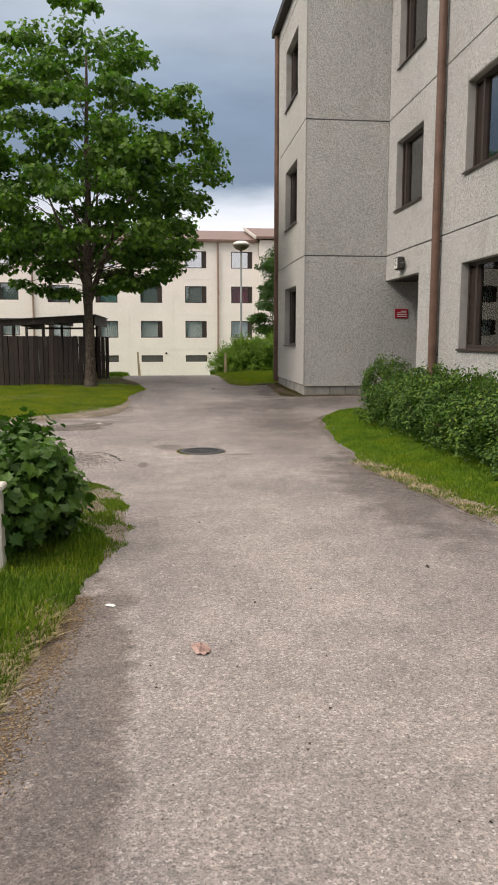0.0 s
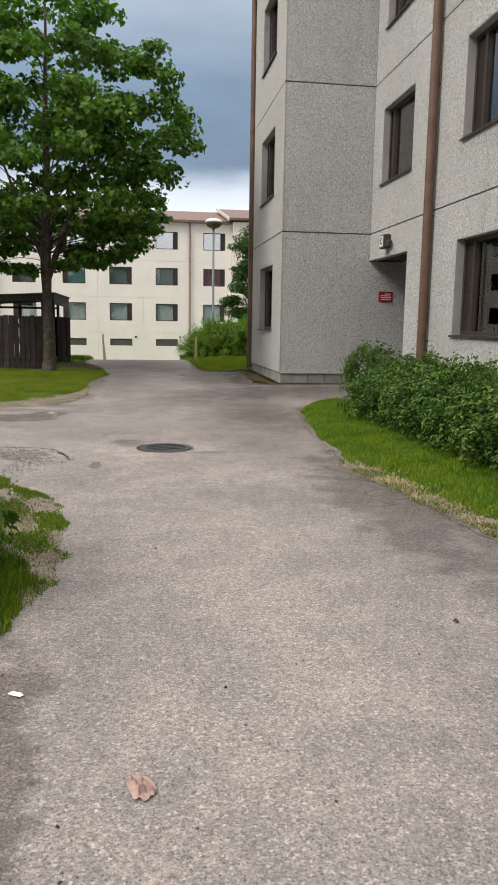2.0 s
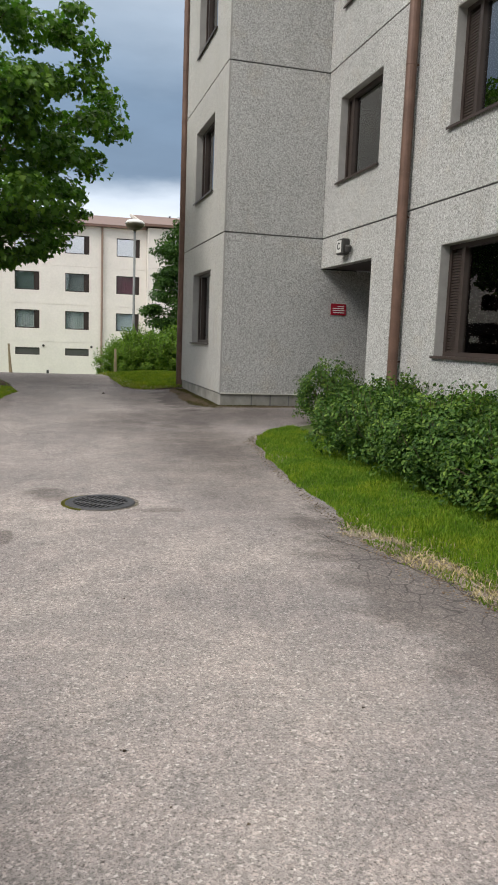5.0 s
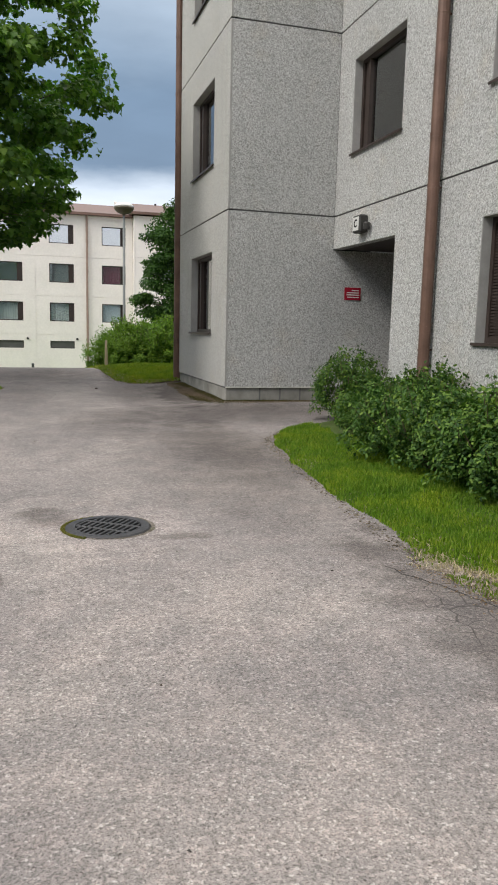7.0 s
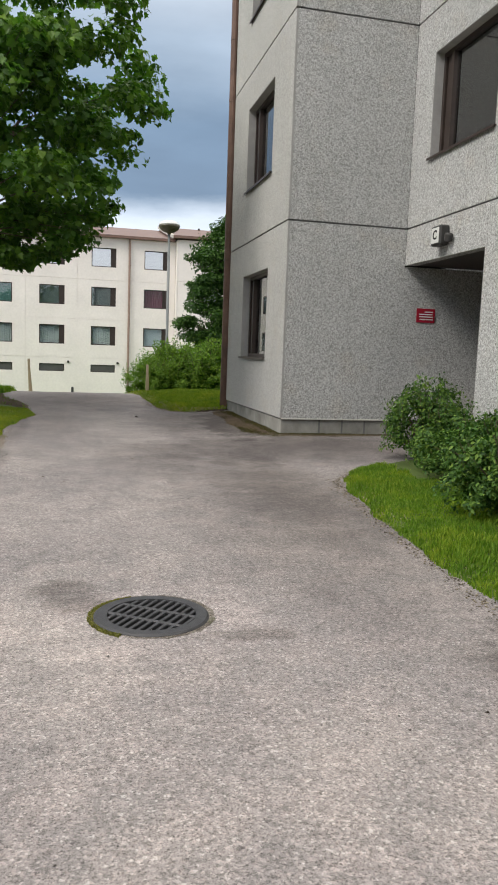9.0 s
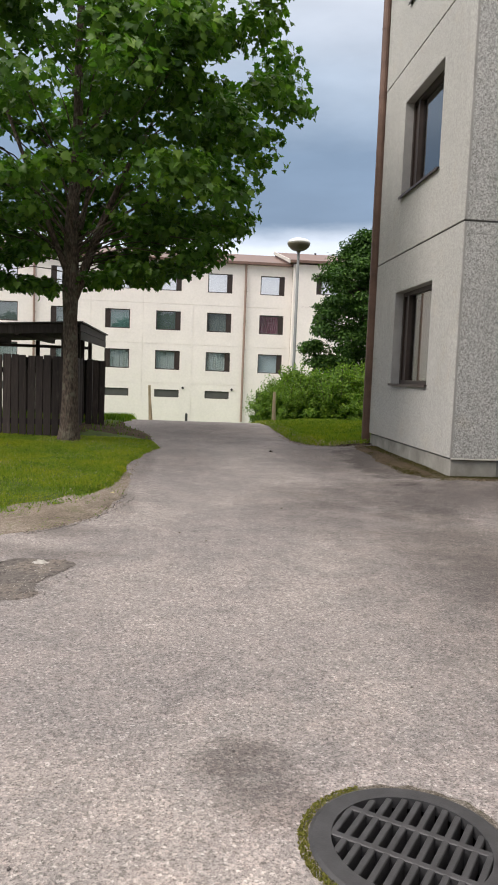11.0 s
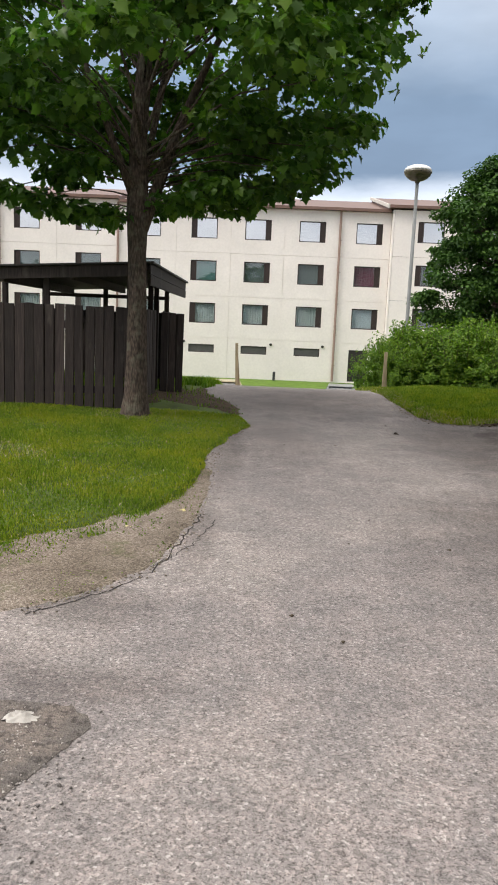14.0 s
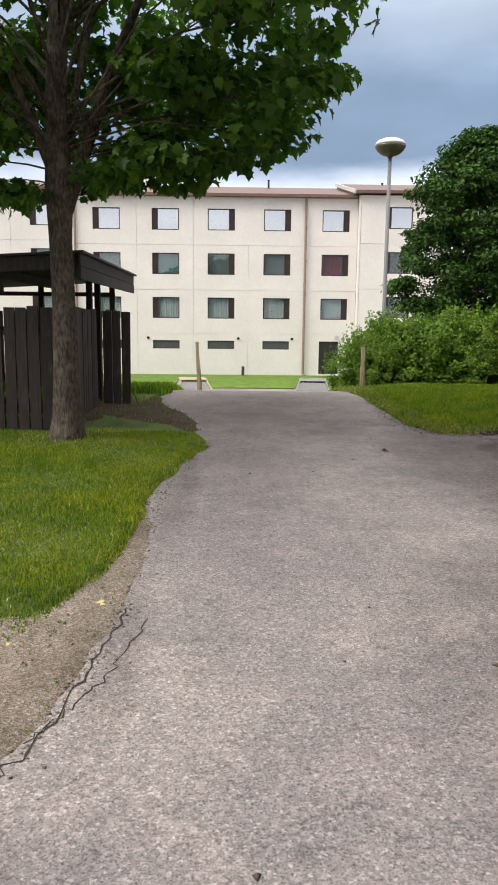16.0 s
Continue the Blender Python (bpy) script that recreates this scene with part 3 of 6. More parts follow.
def grow(name, grid, count, hgt, mat, label, seed=3, wid=0.005, keep=None, lean=0.5):
    """Grass blades scattered over a grid of turf."""
    rng = np.random.default_rng(seed)
    r, m, _ = grid.shape
    a = grid[:-1, :-1]
    area = np.linalg.norm(np.cross(grid[1:, :-1] - a, grid[:-1, 1:] - a), axis=2).ravel()
    if keep is not None:
        c = (grid[:-1, :-1] + grid[1:, 1:]).reshape(-1, 3) / 2
        area = area * keep(c[:, 0], c[:, 1])
    idx = rng.choice(len(area), count, p=area / area.sum())
    i, j = idx // (m - 1), idx % (m - 1)
    s, t = rng.random(count)[:, None], rng.random(count)[:, None]
    P = grid[i, j] * (1 - s) * (1 - t) + grid[i + 1, j] * s * (1 - t) + grid[i, j + 1] * (1 - s) * t + grid[i + 1, j + 1] * s * t
    patch = 0.75 + 0.35 * np.sin(P[:, 0] * 3.1 + 1.3 * np.sin(P[:, 1] * 2.3)) * np.sin(P[:, 1] * 2.7)
    H = hgt * patch * rng.uniform(0.45, 1.25, count)
    ang = rng.uniform(0, 2 * np.pi, count)
    w = np.stack([np.cos(ang), np.sin(ang), 0 * ang], -1) * (wid * rng.uniform(0.6, 1.3, count))[:, None]
    la = rng.uniform(0, 2 * np.pi, count)
    ln = np.stack([np.cos(la), np.sin(la), 0 * la], -1) * (H * lean * rng.uniform(0.1, 1.2, count))[:, None]
    up = np.array([0, 0, 1.0])
    mid = P + ln * 0.35 + up * (H * 0.55)[:, None]
    tip = P + ln + up * (H * rng.uniform(0.8, 1.0, count))[:, None]
    low = P - up * 0.01
    V = np.stack([low - w, low + w, mid + w * 0.8, mid - w * 0.8, tip], 1).reshape(-1, 3)
    b = (np.arange(count) * 5)[:, None]
    F = np.concatenate([b + [0, 1, 2], b + [0, 2, 3], b + [3, 2, 4]])
    ob = link(name, fast_mesh(name, V, F), mat)
    return tagged(ob, label, "grass", kind="stuff")


def leaves(pos, nrm, size, shape, seed, spread=0.6, hang=0.0):
    """Arrays of leaf polygons at the places, facing roughly along the normals. shape: outline (x along the leaf, y across), with a fold along its middle."""
    rng = np.random.default_rng(seed)
    n = len(pos)
    nrm = nrm + rng.normal(0, spread, (n, 3))
    nrm /= np.linalg.norm(nrm, axis=1)[:, None]
    a = rng.normal(0, 1, (n, 3))
    a[:, 2] -= hang
    a -= nrm * (a * nrm).sum(1)[:, None]
    a /= np.linalg.norm(a, axis=1)[:, None]
    b = np.cross(nrm, a)
    out, faces = shape
    out = np.array(out, float)
    k = len(out)
    S = (size * rng.uniform(0.65, 1.2, n))[:, None, None]
    droop = rng.uniform(0.05, 0.35, n)[:, None, None]
    V = pos[:, None] + S * (a[:, None] * out[None, :, :1] + b[:, None] * out[None, :, 1:2] + nrm[:, None] * (0.3 * np.abs(out[None, :, 1:2]) - droop * out[None, :, :1] ** 2))
    F = (np.arange(n) * k)[:, None, None] + np.array(faces)[None]
    return V.reshape(-1, 3), F.reshape(-1, 3)


def fan(outline):
    """A leaf outline from its stalk round to its stalk, cut into triangles from a middle point."""
    pts = [(0.35, 0.0), *outline]
    k = len(outline)
    return pts, [(0, 1 + i, 1 + (i + 1) % k) for i in range(k)]


LOBED = fan([(0, 0), (-0.08, 0.22), (0.12, 0.30), (0.16, 0.52), (0.38, 0.40), (0.64, 0.60), (0.60, 0.30), (0.74, 0.22), (1.0, 0.0), (0.74, -0.22), (0.60, -0.30), (0.64, -0.60), (0.38, -0.40), (0.16, -0.52), (0.12, -0.30), (-0.08, -0.22)])
OVAL = ([(0, 0), (0.35, 0.27), (1.0, 0.0), (0.35, -0.27), (0.75, 0.2), (0.75, -0.2)], [(0, 2, 1), (1, 2, 4), (0, 3, 2), (3, 5, 2)])
ROUND = ([(0, 0), (0.3, 0.36), (0.75, 0.3), (1.0, 0.0), (0.75, -0.3), (0.3, -0.36)], [(0, 3, 1), (1, 3, 2), (0, 5, 3), (5, 4, 3)])

tagged(sheet("ground", -160, 160, -80, 260, 4, -0.6, SOIL, "bare brown earth under lawns and paths"), category="ground")
DRAIN = (1.0, 10.38, 0.29)


def path_with_shaft():
    """The footpath as one sheet, with a round hole for the drain's shaft."""
    step, cx, cy, r = 0.25, *DRAIN
    xs, ys = np.arange(-14, 7.6 + step / 2, step), np.arange(-8, 31 + step / 2, step)
    bm = bmesh.new()
    vs = [[bm.verts.new((x, y, float(G(x, y)))) for x in xs] for y in ys]
    i0, i1 = int(round((cx - 0.5 + 14) / step)), int(round((cx + 0.5 + 14) / step))
    j0, j1 = int(round((cy - 0.38 + 8) / step)), int(round((cy + 0.37 + 8) / step))
    for j in range(len(ys) - 1):
        for i in range(len(xs) - 1):
            if not (i0 <= i < i1 and j0 <= j < j1):
                bm.faces.new((vs[j][i], vs[j][i + 1], vs[j + 1][i + 1], vs[j + 1][i]))
    rim = [vs[j0][i] for i in range(i0, i1)] + [vs[j][i1] for j in range(j0, j1)] + [vs[j1][i] for i in range(i1, i0, -1)] + [vs[j][i0] for j in range(j1, j0, -1)]
    k = len(rim)
    rings = [rim]
    for f in (0.35, 0.65, 0.85, 1.0):
        ring = []
        for v in rim:
            d = Vector((v.co.x - cx, v.co.y - cy))
            e = d.lerp(d.normalized() * r, f)
            ring.append(bm.verts.new((cx + e.x, cy + e.y, float(G(cx + e.x, cy + e.y)))))
        rings.append(ring)
    for a, b in zip(rings, rings[1:]):
        for q in range(k):
            bm.faces.new((a[q], a[(q + 1) % k], b[(q + 1) % k], b[q]))
    for v in [v for v in bm.verts if not v.link_faces]:
        bm.verts.remove(v)
    bmesh.ops.recalc_face_normals(bm, faces=bm.faces[:])
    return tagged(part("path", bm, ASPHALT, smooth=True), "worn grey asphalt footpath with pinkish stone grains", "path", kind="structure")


path_with_shaft()
STREET = sheet("road", -60, 60, 38, 53.0, 0.8, 0.03, ASPHALT, "grey asphalt street below the slope")
tagged(STREET, category="road")
RIGHT_LAWN = lawn("lawn", [(4.9, 1.5), (4.1, 3.2), (3.5, 5.3), (3.32, 6.3), (3.17, 7.4), (3.06, 8.5), (2.88, 9.25), (2.97, 11.1), (3.15, 12.6), (3.35, 13.7), (3.75, 14.5), (4.6, 15.1), (5.35, 15.4)],
                  [(5.4, 1.5), (5.4, 3.2), (5.4, 5.3), (5.4, 6.3), (5.4, 7.4), (5.4, 8.5), (5.4, 9.25), (5.4, 11.1), (5.4, 12.6), (5.4, 13.5), (5.4, 14.2), (5.4, 14.8), (5.4, 15.2)],
                  0.08, TURF, "green grass verge in front of rose bushes", seed=2)
VERGE_SOIL = lawn("soil_strip", [(3.3, 5.3), (3.12, 6.2), (2.95, 7.2), (2.82, 8.2), (2.72, 8.9), (2.8, 9.4)], [(3.6, 5.3), (3.45, 6.2), (3.3, 7.2), (3.2, 8.2), (3.0, 8.9), (2.95, 9.4)],
                  0.0, SOIL, "bare soil with dry leaves between verge and asphalt", seed=23, rise=0.024, ragged=0.05)
SOIL_EDGE = lawn("soil_strip", [(-6, 12.9), (-3, 13.2), (-1.9, 13.7), (-1.2, 14.05), (-0.75, 14.35), (-0.47, 14.7), (-0.34, 15.1), (-0.26, 15.7), (-0.2, 16.4), (-0.22, 17.4)],
                 [(-6, 14.5), (-4, 14.8), (-3, 15.2), (-2.4, 15.6), (-1.9, 16), (-1.5, 16.3), (-1.2, 16.6), (-1.0, 16.9), (-0.9, 17.2), (-0.8, 17.6)],
                 0.0, SOIL, "bare trodden soil along the lawn's edge", seed=3, rise=0.022, ragged=0.03)
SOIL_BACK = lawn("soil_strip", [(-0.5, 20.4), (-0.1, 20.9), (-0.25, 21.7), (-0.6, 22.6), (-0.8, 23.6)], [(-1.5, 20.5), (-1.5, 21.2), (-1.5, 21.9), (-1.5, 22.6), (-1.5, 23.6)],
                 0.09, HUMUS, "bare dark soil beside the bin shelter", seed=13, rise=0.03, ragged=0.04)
LEFT_LAWN = lawn("lawn", [(-9, 13.4), (-5, 13.6), (-3, 13.9), (-2.0, 14.4), (-1.4, 15.0), (-0.8, 15.7), (-0.42, 16.3), (-0.34, 17.2), (-0.32, 18.3), (-0.12, 19.5), (0.0, 20.1), (-0.35, 20.9), (-0.95, 21.3)],
                 [(-9, 22), (-7, 22), (-5.6, 22), (-5, 22), (-4.4, 22), (-3.8, 22), (-3.4, 22), (-3, 22), (-2.8, 22), (-2.5, 22), (-2.2, 22), (-2, 22), (-1.9, 22)],
                 0.05, TURF, "mown green lawn under a maple tree", rows=24, seed=4)
NEAR_LAWN = lawn("lawn", [(-1.2, -3), (-0.6, 0.2), (-0.3, 1.85), (-0.15, 2.8), (-0.1, 3.6), (0.0, 4.7), (0.1, 5.4), (0.14, 5.85), (0.02, 6.3), (-0.2, 6.9), (-0.42, 7.6), (-1.0, 8.3), (-2.6, 8.8), (-6, 9.0)],
                 [(-6, -3), (-5, 0), (-4, 1.6), (-4, 2.6), (-4, 3.2), (-4, 3.8), (-4, 4.4), (-4, 5), (-4, 5.6), (-4.2, 6.0), (-4.6, 6.3), (-5.2, 6.6), (-6, 7)],
                 0.06, TURF, "uncut grass beside the footpath", rows=24, seed=5)
WORN_EDGE = lawn("soil_strip", [(0.04, 4.9), (0.17, 5.5), (0.27, 6.1), (0.25, 6.7), (0.15, 7.4), (-0.05, 8.0), (-0.5, 8.7)], [(-0.2, 4.9), (-0.1, 5.5), (-0.1, 6.0), (-0.2, 6.5), (-0.45, 7.1), (-0.75, 7.8), (-1.2, 8.4)],
                 0.0, SOIL, "worn mossy soil with tufts beside the path", seed=15, rise=0.03, ragged=0.04)
FAR_LAWN = lawn("lawn", [(1.9, 27), (2.05, 25.2), (2.15, 23.2), (2.25, 21.6), (2.45, 20.9), (2.9, 20.7), (3.6, 20.9), (5.5, 21.2), (9, 21.2)],
                [(9, 31), (9, 30), (9, 29), (9, 28), (9, 27), (9, 26), (9, 25), (9, 24), (9.5, 22)],
                0.06, TURF, "green lawn before a hedge at the building's corner", rows=24, seed=6)
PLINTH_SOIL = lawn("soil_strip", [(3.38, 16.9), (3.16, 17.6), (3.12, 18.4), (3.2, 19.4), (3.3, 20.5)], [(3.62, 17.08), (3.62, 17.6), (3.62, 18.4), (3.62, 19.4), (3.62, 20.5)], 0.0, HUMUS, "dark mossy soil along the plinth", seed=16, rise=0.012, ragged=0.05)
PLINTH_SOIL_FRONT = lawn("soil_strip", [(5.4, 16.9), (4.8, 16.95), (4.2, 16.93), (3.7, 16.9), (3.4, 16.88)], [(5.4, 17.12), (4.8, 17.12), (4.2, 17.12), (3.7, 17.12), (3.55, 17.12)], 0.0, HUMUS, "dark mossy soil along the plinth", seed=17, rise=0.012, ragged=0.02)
BANK = lawn("lawn", [(-0.9, 22.6), (-0.75, 24), (-0.7, 25.5), (-0.7, 27), (-0.8, 29), (-1, 31)],
            [(-7, 22.6), (-7, 24), (-7, 25.5), (-7, 27), (-7, 29), (-8, 31)], 0.03, TURF, "rough grass on the bank behind the bin shelter", seed=7)
STREET_LAWN = sheet("lawn", -60, 60, 52.2, 62, 0.8, 0.07, FARTURF, "green lawn strip at the foot of a cream building")
tagged(STREET_LAWN, category="lawn")


# ---- near apartment building ----
XW, XB, YB, YE = 5.43, 3.585, 17.085, 20.95     # long wall, bay's side wall, bay's front, bay's far end
J = [0.40, 3.25, 6.10, 8.95]                     # panel joints
EAVE = 9.25
near = thing("apartment_building", "grey pebble-dash concrete apartment building with dark brown windows", "building", at=(XW, 14, 0))


def child(ob):
    """Keep a part built in world places where it is under the building."""
    ob.matrix_parent_inverse = Matrix.Translation(-Vector(ob.parent.location)) if ob.parent else Matrix()
    return ob


def window(parent, org, u, n, a0, a1, b0, b1, glass, inset=0.13, vent="high", louvre=False, curtain=None, sill=True, frame_mat=None, fw=0.07, vw=0.36):
    """A brown window in an opening: frame, a narrow airing sash at the low or high end of u, the pane, a sill and what hangs behind."""
    fm = frame_mat or BROWN
    bm = bmesh.new()
    obox(bm, org, u, n, a0, a1, inset, inset + 0.1, b0, b0 + fw)
    obox(bm, org, u, n, a0, a1, inset, inset + 0.1, b1 - fw, b1)
    obox(bm, org, u, n, a0, a0 + fw, inset, inset + 0.1, b0 + fw, b1 - fw)
    obox(bm, org, u, n, a1 - fw, a1, inset, inset + 0.1, b0 + fw, b1 - fw)
    am = a1 - vw if vent == "high" else a0 + vw
    obox(bm, org, u, n, am - fw / 2, am + fw / 2, inset - 0.01, inset + 0.1, b0 + fw, b1 - fw)
    w = child(part("window", bm, fm, parent))
    g0, g1 = (a0 + fw, am - fw / 2) if vent == "high" else (am + fw / 2, a1 - fw)
    v0, v1 = (am + fw / 2, a1 - fw) if vent == "high" else (a0 + fw, am - fw / 2)
    bm = bmesh.new()
    obox(bm, org, u, n, g0 - 0.01, g1 + 0.01, inset + 0.045, inset + 0.053, b0 + fw - 0.01, b1 - fw + 0.01)
    p = child(part("pane", bm, glass, w))
    p.visible_shadow = False
    bm = bmesh.new()
    if louvre:
        k = int((b1 - b0 - 2 * fw) / 0.035)
        for i in range(k):
            z = b0 + fw + 0.035 * i
            obox(bm, org, u, n, v0, v1, inset + 0.02, inset + 0.06, z, z + 0.024)
        obox(bm, org, u, n, v0, v1, inset + 0.06, inset + 0.07, b0 + fw, b1 - fw)
    else:
        obox(bm, org, u, n, v0, v1, inset + 0.035, inset + 0.07, b0 + fw, b1 - fw)
        obox(bm, org, u, n, v0 + 0.04, v1 - 0.04, inset + 0.02, inset + 0.034, b0 + fw + 0.04, b1 - fw - 0.04)
    child(part("airing_sash", bm, fm, w))
    if sill:
        bm = bmesh.new()
        obox(bm, org, u, n, a0 - 0.02, a1 + 0.02, -0.035, inset + 0.02, b0 + 0.001, b0 + 0.012)
        obox(bm, org, u, n, a0 - 0.02, a1 + 0.02, -0.04, -0.034, b0 - 0.022, b0 + 0.012)
        child(part("sill", bm, BROWN, w))
        bm = bmesh.new()
        obox(bm, org, u, n, a0, a0 + 0.012, 0.002, inset, b0 + 0.013, b1 - 0.013)
        obox(bm, org, u, n, a1 - 0.012, a1, 0.002, inset, b0 + 0.013, b1 - 0.013)
        obox(bm, org, u, n, a0, a1, 0.002, inset, b1 - 0.012, b1)
        child(part("reveal", bm, CONCRETE, w, "smooth concrete reveal"))
    if curtain:
        kind, col = curtain
        bm = bmesh.new()
        if kind == "blind":
            obox(bm, org, u, n, g0, g1, inset + 0.075, inset + 0.085, b0, b1)
        else:
            lo, hi = (g0, g1) if kind == "full" else (g0 + (g1 - g0) * 0.32, g1)
            k = 26
            prev = None
            uu, nn = Vector(u), Vector(n)
            for i in range(k + 1):
                a = lo + (hi - lo) * i / k
                d = inset + 0.1 + 0.02 * math.sin(i * 1.9)
                q = [bm.verts.new(Vector(org) + uu * a + nn * d + Vector((0, 0, z))) for z in (b0 + 0.05, b1)]
                if prev:
                    bm.faces.new((prev[0], q[0], q[1], prev[1]))
                prev = q
        child(part("curtain", bm, col, w))
    return w


def slab(name, org, u, n, U, V, holes=(), thick=0.16, mat=PEBBLE, parent=near):
    bm = bmesh.new()
    panel(bm, org, u, n, U, V, holes, thick)
    return child(part(name, bm, mat, parent))


GAP = 0.013
# long wall facing the path, u runs along -y from the bay's front
LW = ((XW, YB, 0), (0, -1, 0), (1, 0, 0))
rows = list(zip([0.12, *J[1:]], [*J[1:], EAVE]))
for k, (z0, z1) in enumerate(rows):
    holes1, holes2 = [], []
    if k == 0:
        holes1 = [(0.0, 2.2, 0.12, 2.72)]
        holes2 = [(4.3, 6.3, 1.27, 2.70)]
    elif k in (1, 2):
        holes1 = [(0.575, 2.235, J[k] + 0.86, J[k] + 2.28)]
        holes2 = [(4.3, 6.3, J[k] + 0.86, J[k] + 2.30)]
    slab("wall_panel", *LW, (0.0, 3.36 - GAP), (z0 + (GAP if k else 0), z1 - GAP), holes1)
    slab("wall_panel", *LW, (3.36 + GAP, 7.2 - GAP), (z0 + (GAP if k else 0), z1 - GAP), holes2)
    slab("wall_panel", *LW, (7.2 + GAP, 12.0 - GAP), (z0 + (GAP if k else 0), z1 - GAP))
    slab("wall_panel", *LW, (12.0 + GAP, 20.0), (z0 + (GAP if k else 0), z1 - GAP))
    if k in (1, 2):
        window(near, *LW, 0.575, 2.235, J[k] + 0.86, J[k] + 2.28, GLASS, vent="low", curtain=("blind", ROOM) if k == 1 else None, vw=0.27)
    if k < 3:
        b0 = 1.27 if k == 0 else J[k] + 0.86
        window(near, *LW, 4.3, 6.3, b0, b0 + 1.43, CLEARGLASS if k == 0 else GLASS, vent="low", louvre=True, curtain=("blind", DIMTEAL) if k == 0 else None)
# bay front, u runs along +x
BF = ((XB, YB, 0), (1, 0, 0), (0, 1, 0))
for k, (z0, z1) in enumerate(zip(J, [*J[1:], EAVE])):
    slab("wall_panel", *BF, (0.04 if k < 3 else 0.0, 5.1 if k == 0 else XW - XB - 0.006), (z0 + GAP, (2.72 if k == 0 else z1) - GAP), mat=PEBBLE)
    if k == 0:
        slab("wall_panel", *BF, (0.04, XW - XB - 0.006), (2.72 - GAP, z1 - GAP), mat=PEBBLE)
# bay side facing the lawn, u runs along -y from its far end
BS = ((XB, YE, 0), (0, -1, 0), (1, 0, 0))
for k, (z0, z1) in enumerate(zip(J, [*J[1:], EAVE])):
    holes = [] if k == 3 else [(1.15, 2.85, z0 + 0.87, z0 + 2.29)]
    slab("wall_panel", *BS, (0.0, YE - YB), (z0 + GAP, z1 - GAP), holes, mat=PEBBLE_FINE)
    if holes:
        window(near, *BS, 1.15, 2.85, z0 + 0.87, z0 + 2.29, GLASS, vent="low", curtain=None if k else ("half", WHITE), vw=0.3)
# edge strip at the corner of the bay
for k, (z0, z1) in enumerate(zip(J[:3], J[1:])):
    bm = bmesh.new()
    box(bm, XB + 0.002, XB + 0.03, YB - 0.004, YB + 0.05, z0 + GAP, z1 - GAP, bevel=0.006)
    child(part("corner_strip", bm, CONCRETE, near))
# dark sealant behind the joints
bm = bmesh.new()
panel(bm, (XW + 0.018, YB, 0), (0, -1, 0), (1, 0, 0), (0.0, 20), (2.75, EAVE), [(0.55, 2.26, J[i] + 0.84, J[i] + 2.31) for i in (1, 2)] + [(4.28, 6.32, J[i] + 0.84, J[i] + 2.32) for i in (1, 2)], 0.05)
panel(bm, (XW + 0.018, YB, 0), (0, -1, 0), (1, 0, 0), (2.25, 4.27), (0.13, 2.75), [], 0.05)
panel(bm, (XB + 0.05, YB + 0.018, 0), (1, 0, 0), (0, 1, 0), (0.02, 1.8), (0.425, EAVE), [], 0.05)
panel(bm, (XB + 0.018, YE, 0), (0, -1, 0), (1, 0, 0), (0.02, 3.8), (0.425, EAVE), [(1.13, 2.87, J[i] + 0.85, J[i] + 2.31) for i in (0, 1, 2)], 0.05)
child(part("joint_sealant", bm, SEALANT, near))
# plinth
bm = bmesh.new()
box(bm, XB + 0.02, 8.9, YB + 0.02, YE - 0.02, -0.3, J[0] - 0.004, bevel=0.01)
child(part("plinth", bm, PLINTH, near))
bm = bmesh.new()
box(bm, XB + 0.02, XW - 0.01, YB - 0.012, YB + 0.018, J[0] - 0.006, J[0] + 0.011, bevel=0.003)
child(part("drip_strip", bm, PAINTWHITE, near, "pale strip under the wall panel"))
for x in np.arange(XB + 0.62, XW, 0.36):
    bm = bmesh.new()
    box(bm, x - 0.012, x + 0.012, YB + 0.016, YB + 0.03, 0.1, J[0] - 0.01)
    child(part("plinth_joint", bm, SEALANT, near))
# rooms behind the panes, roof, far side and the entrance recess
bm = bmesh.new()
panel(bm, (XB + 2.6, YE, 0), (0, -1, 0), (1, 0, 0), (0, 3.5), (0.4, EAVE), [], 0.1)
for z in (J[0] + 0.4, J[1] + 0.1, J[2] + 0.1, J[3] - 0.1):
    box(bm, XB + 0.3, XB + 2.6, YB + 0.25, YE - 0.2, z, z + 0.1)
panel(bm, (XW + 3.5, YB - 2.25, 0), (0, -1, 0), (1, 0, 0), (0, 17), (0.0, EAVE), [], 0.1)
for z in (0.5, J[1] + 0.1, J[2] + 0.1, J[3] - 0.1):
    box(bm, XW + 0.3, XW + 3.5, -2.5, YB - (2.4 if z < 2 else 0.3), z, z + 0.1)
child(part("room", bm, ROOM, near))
bm = bmesh.new()
panel(bm, (XB, YE, 0), (1, 0, 0), (0, -1, 0), (0.17, 9), (0.3, EAVE), [], 0.2)
child(part("end_wall", bm, PEBBLE, near))
# dark brown on recess walls and ceiling paints in the shade of the recess
for org, u, n, U in (((XW + 4.6, YB - 2.2, 0), (0, 1, 0), (1, 0, 0), (0, 2.2)), ((XW + 0.165, YB - 2.205, 0), (1, 0, 0), (0, -1, 0), (0, 4.5))):
    bm = bmesh.new()
    panel(bm, org, u, n, U, (0.1, 2.9), [], 0.15)
    child(part("recess_wall", bm, BROWN, near))
bm = bmesh.new()
box(bm, XW + 0.165, XW + 4.6, YB - 2.2, YB - 0.005, 2.725, 2.85)
child(part("recess_ceiling", bm, BROWN, near, "ceiling of the entrance recess, its shade put into the dark colour"))
bm = bmesh.new()
box(bm, XW - 0.05, XW + 4.6, YB - 2.19, YB - 0.005, -0.2, 0.16, bevel=0.01)
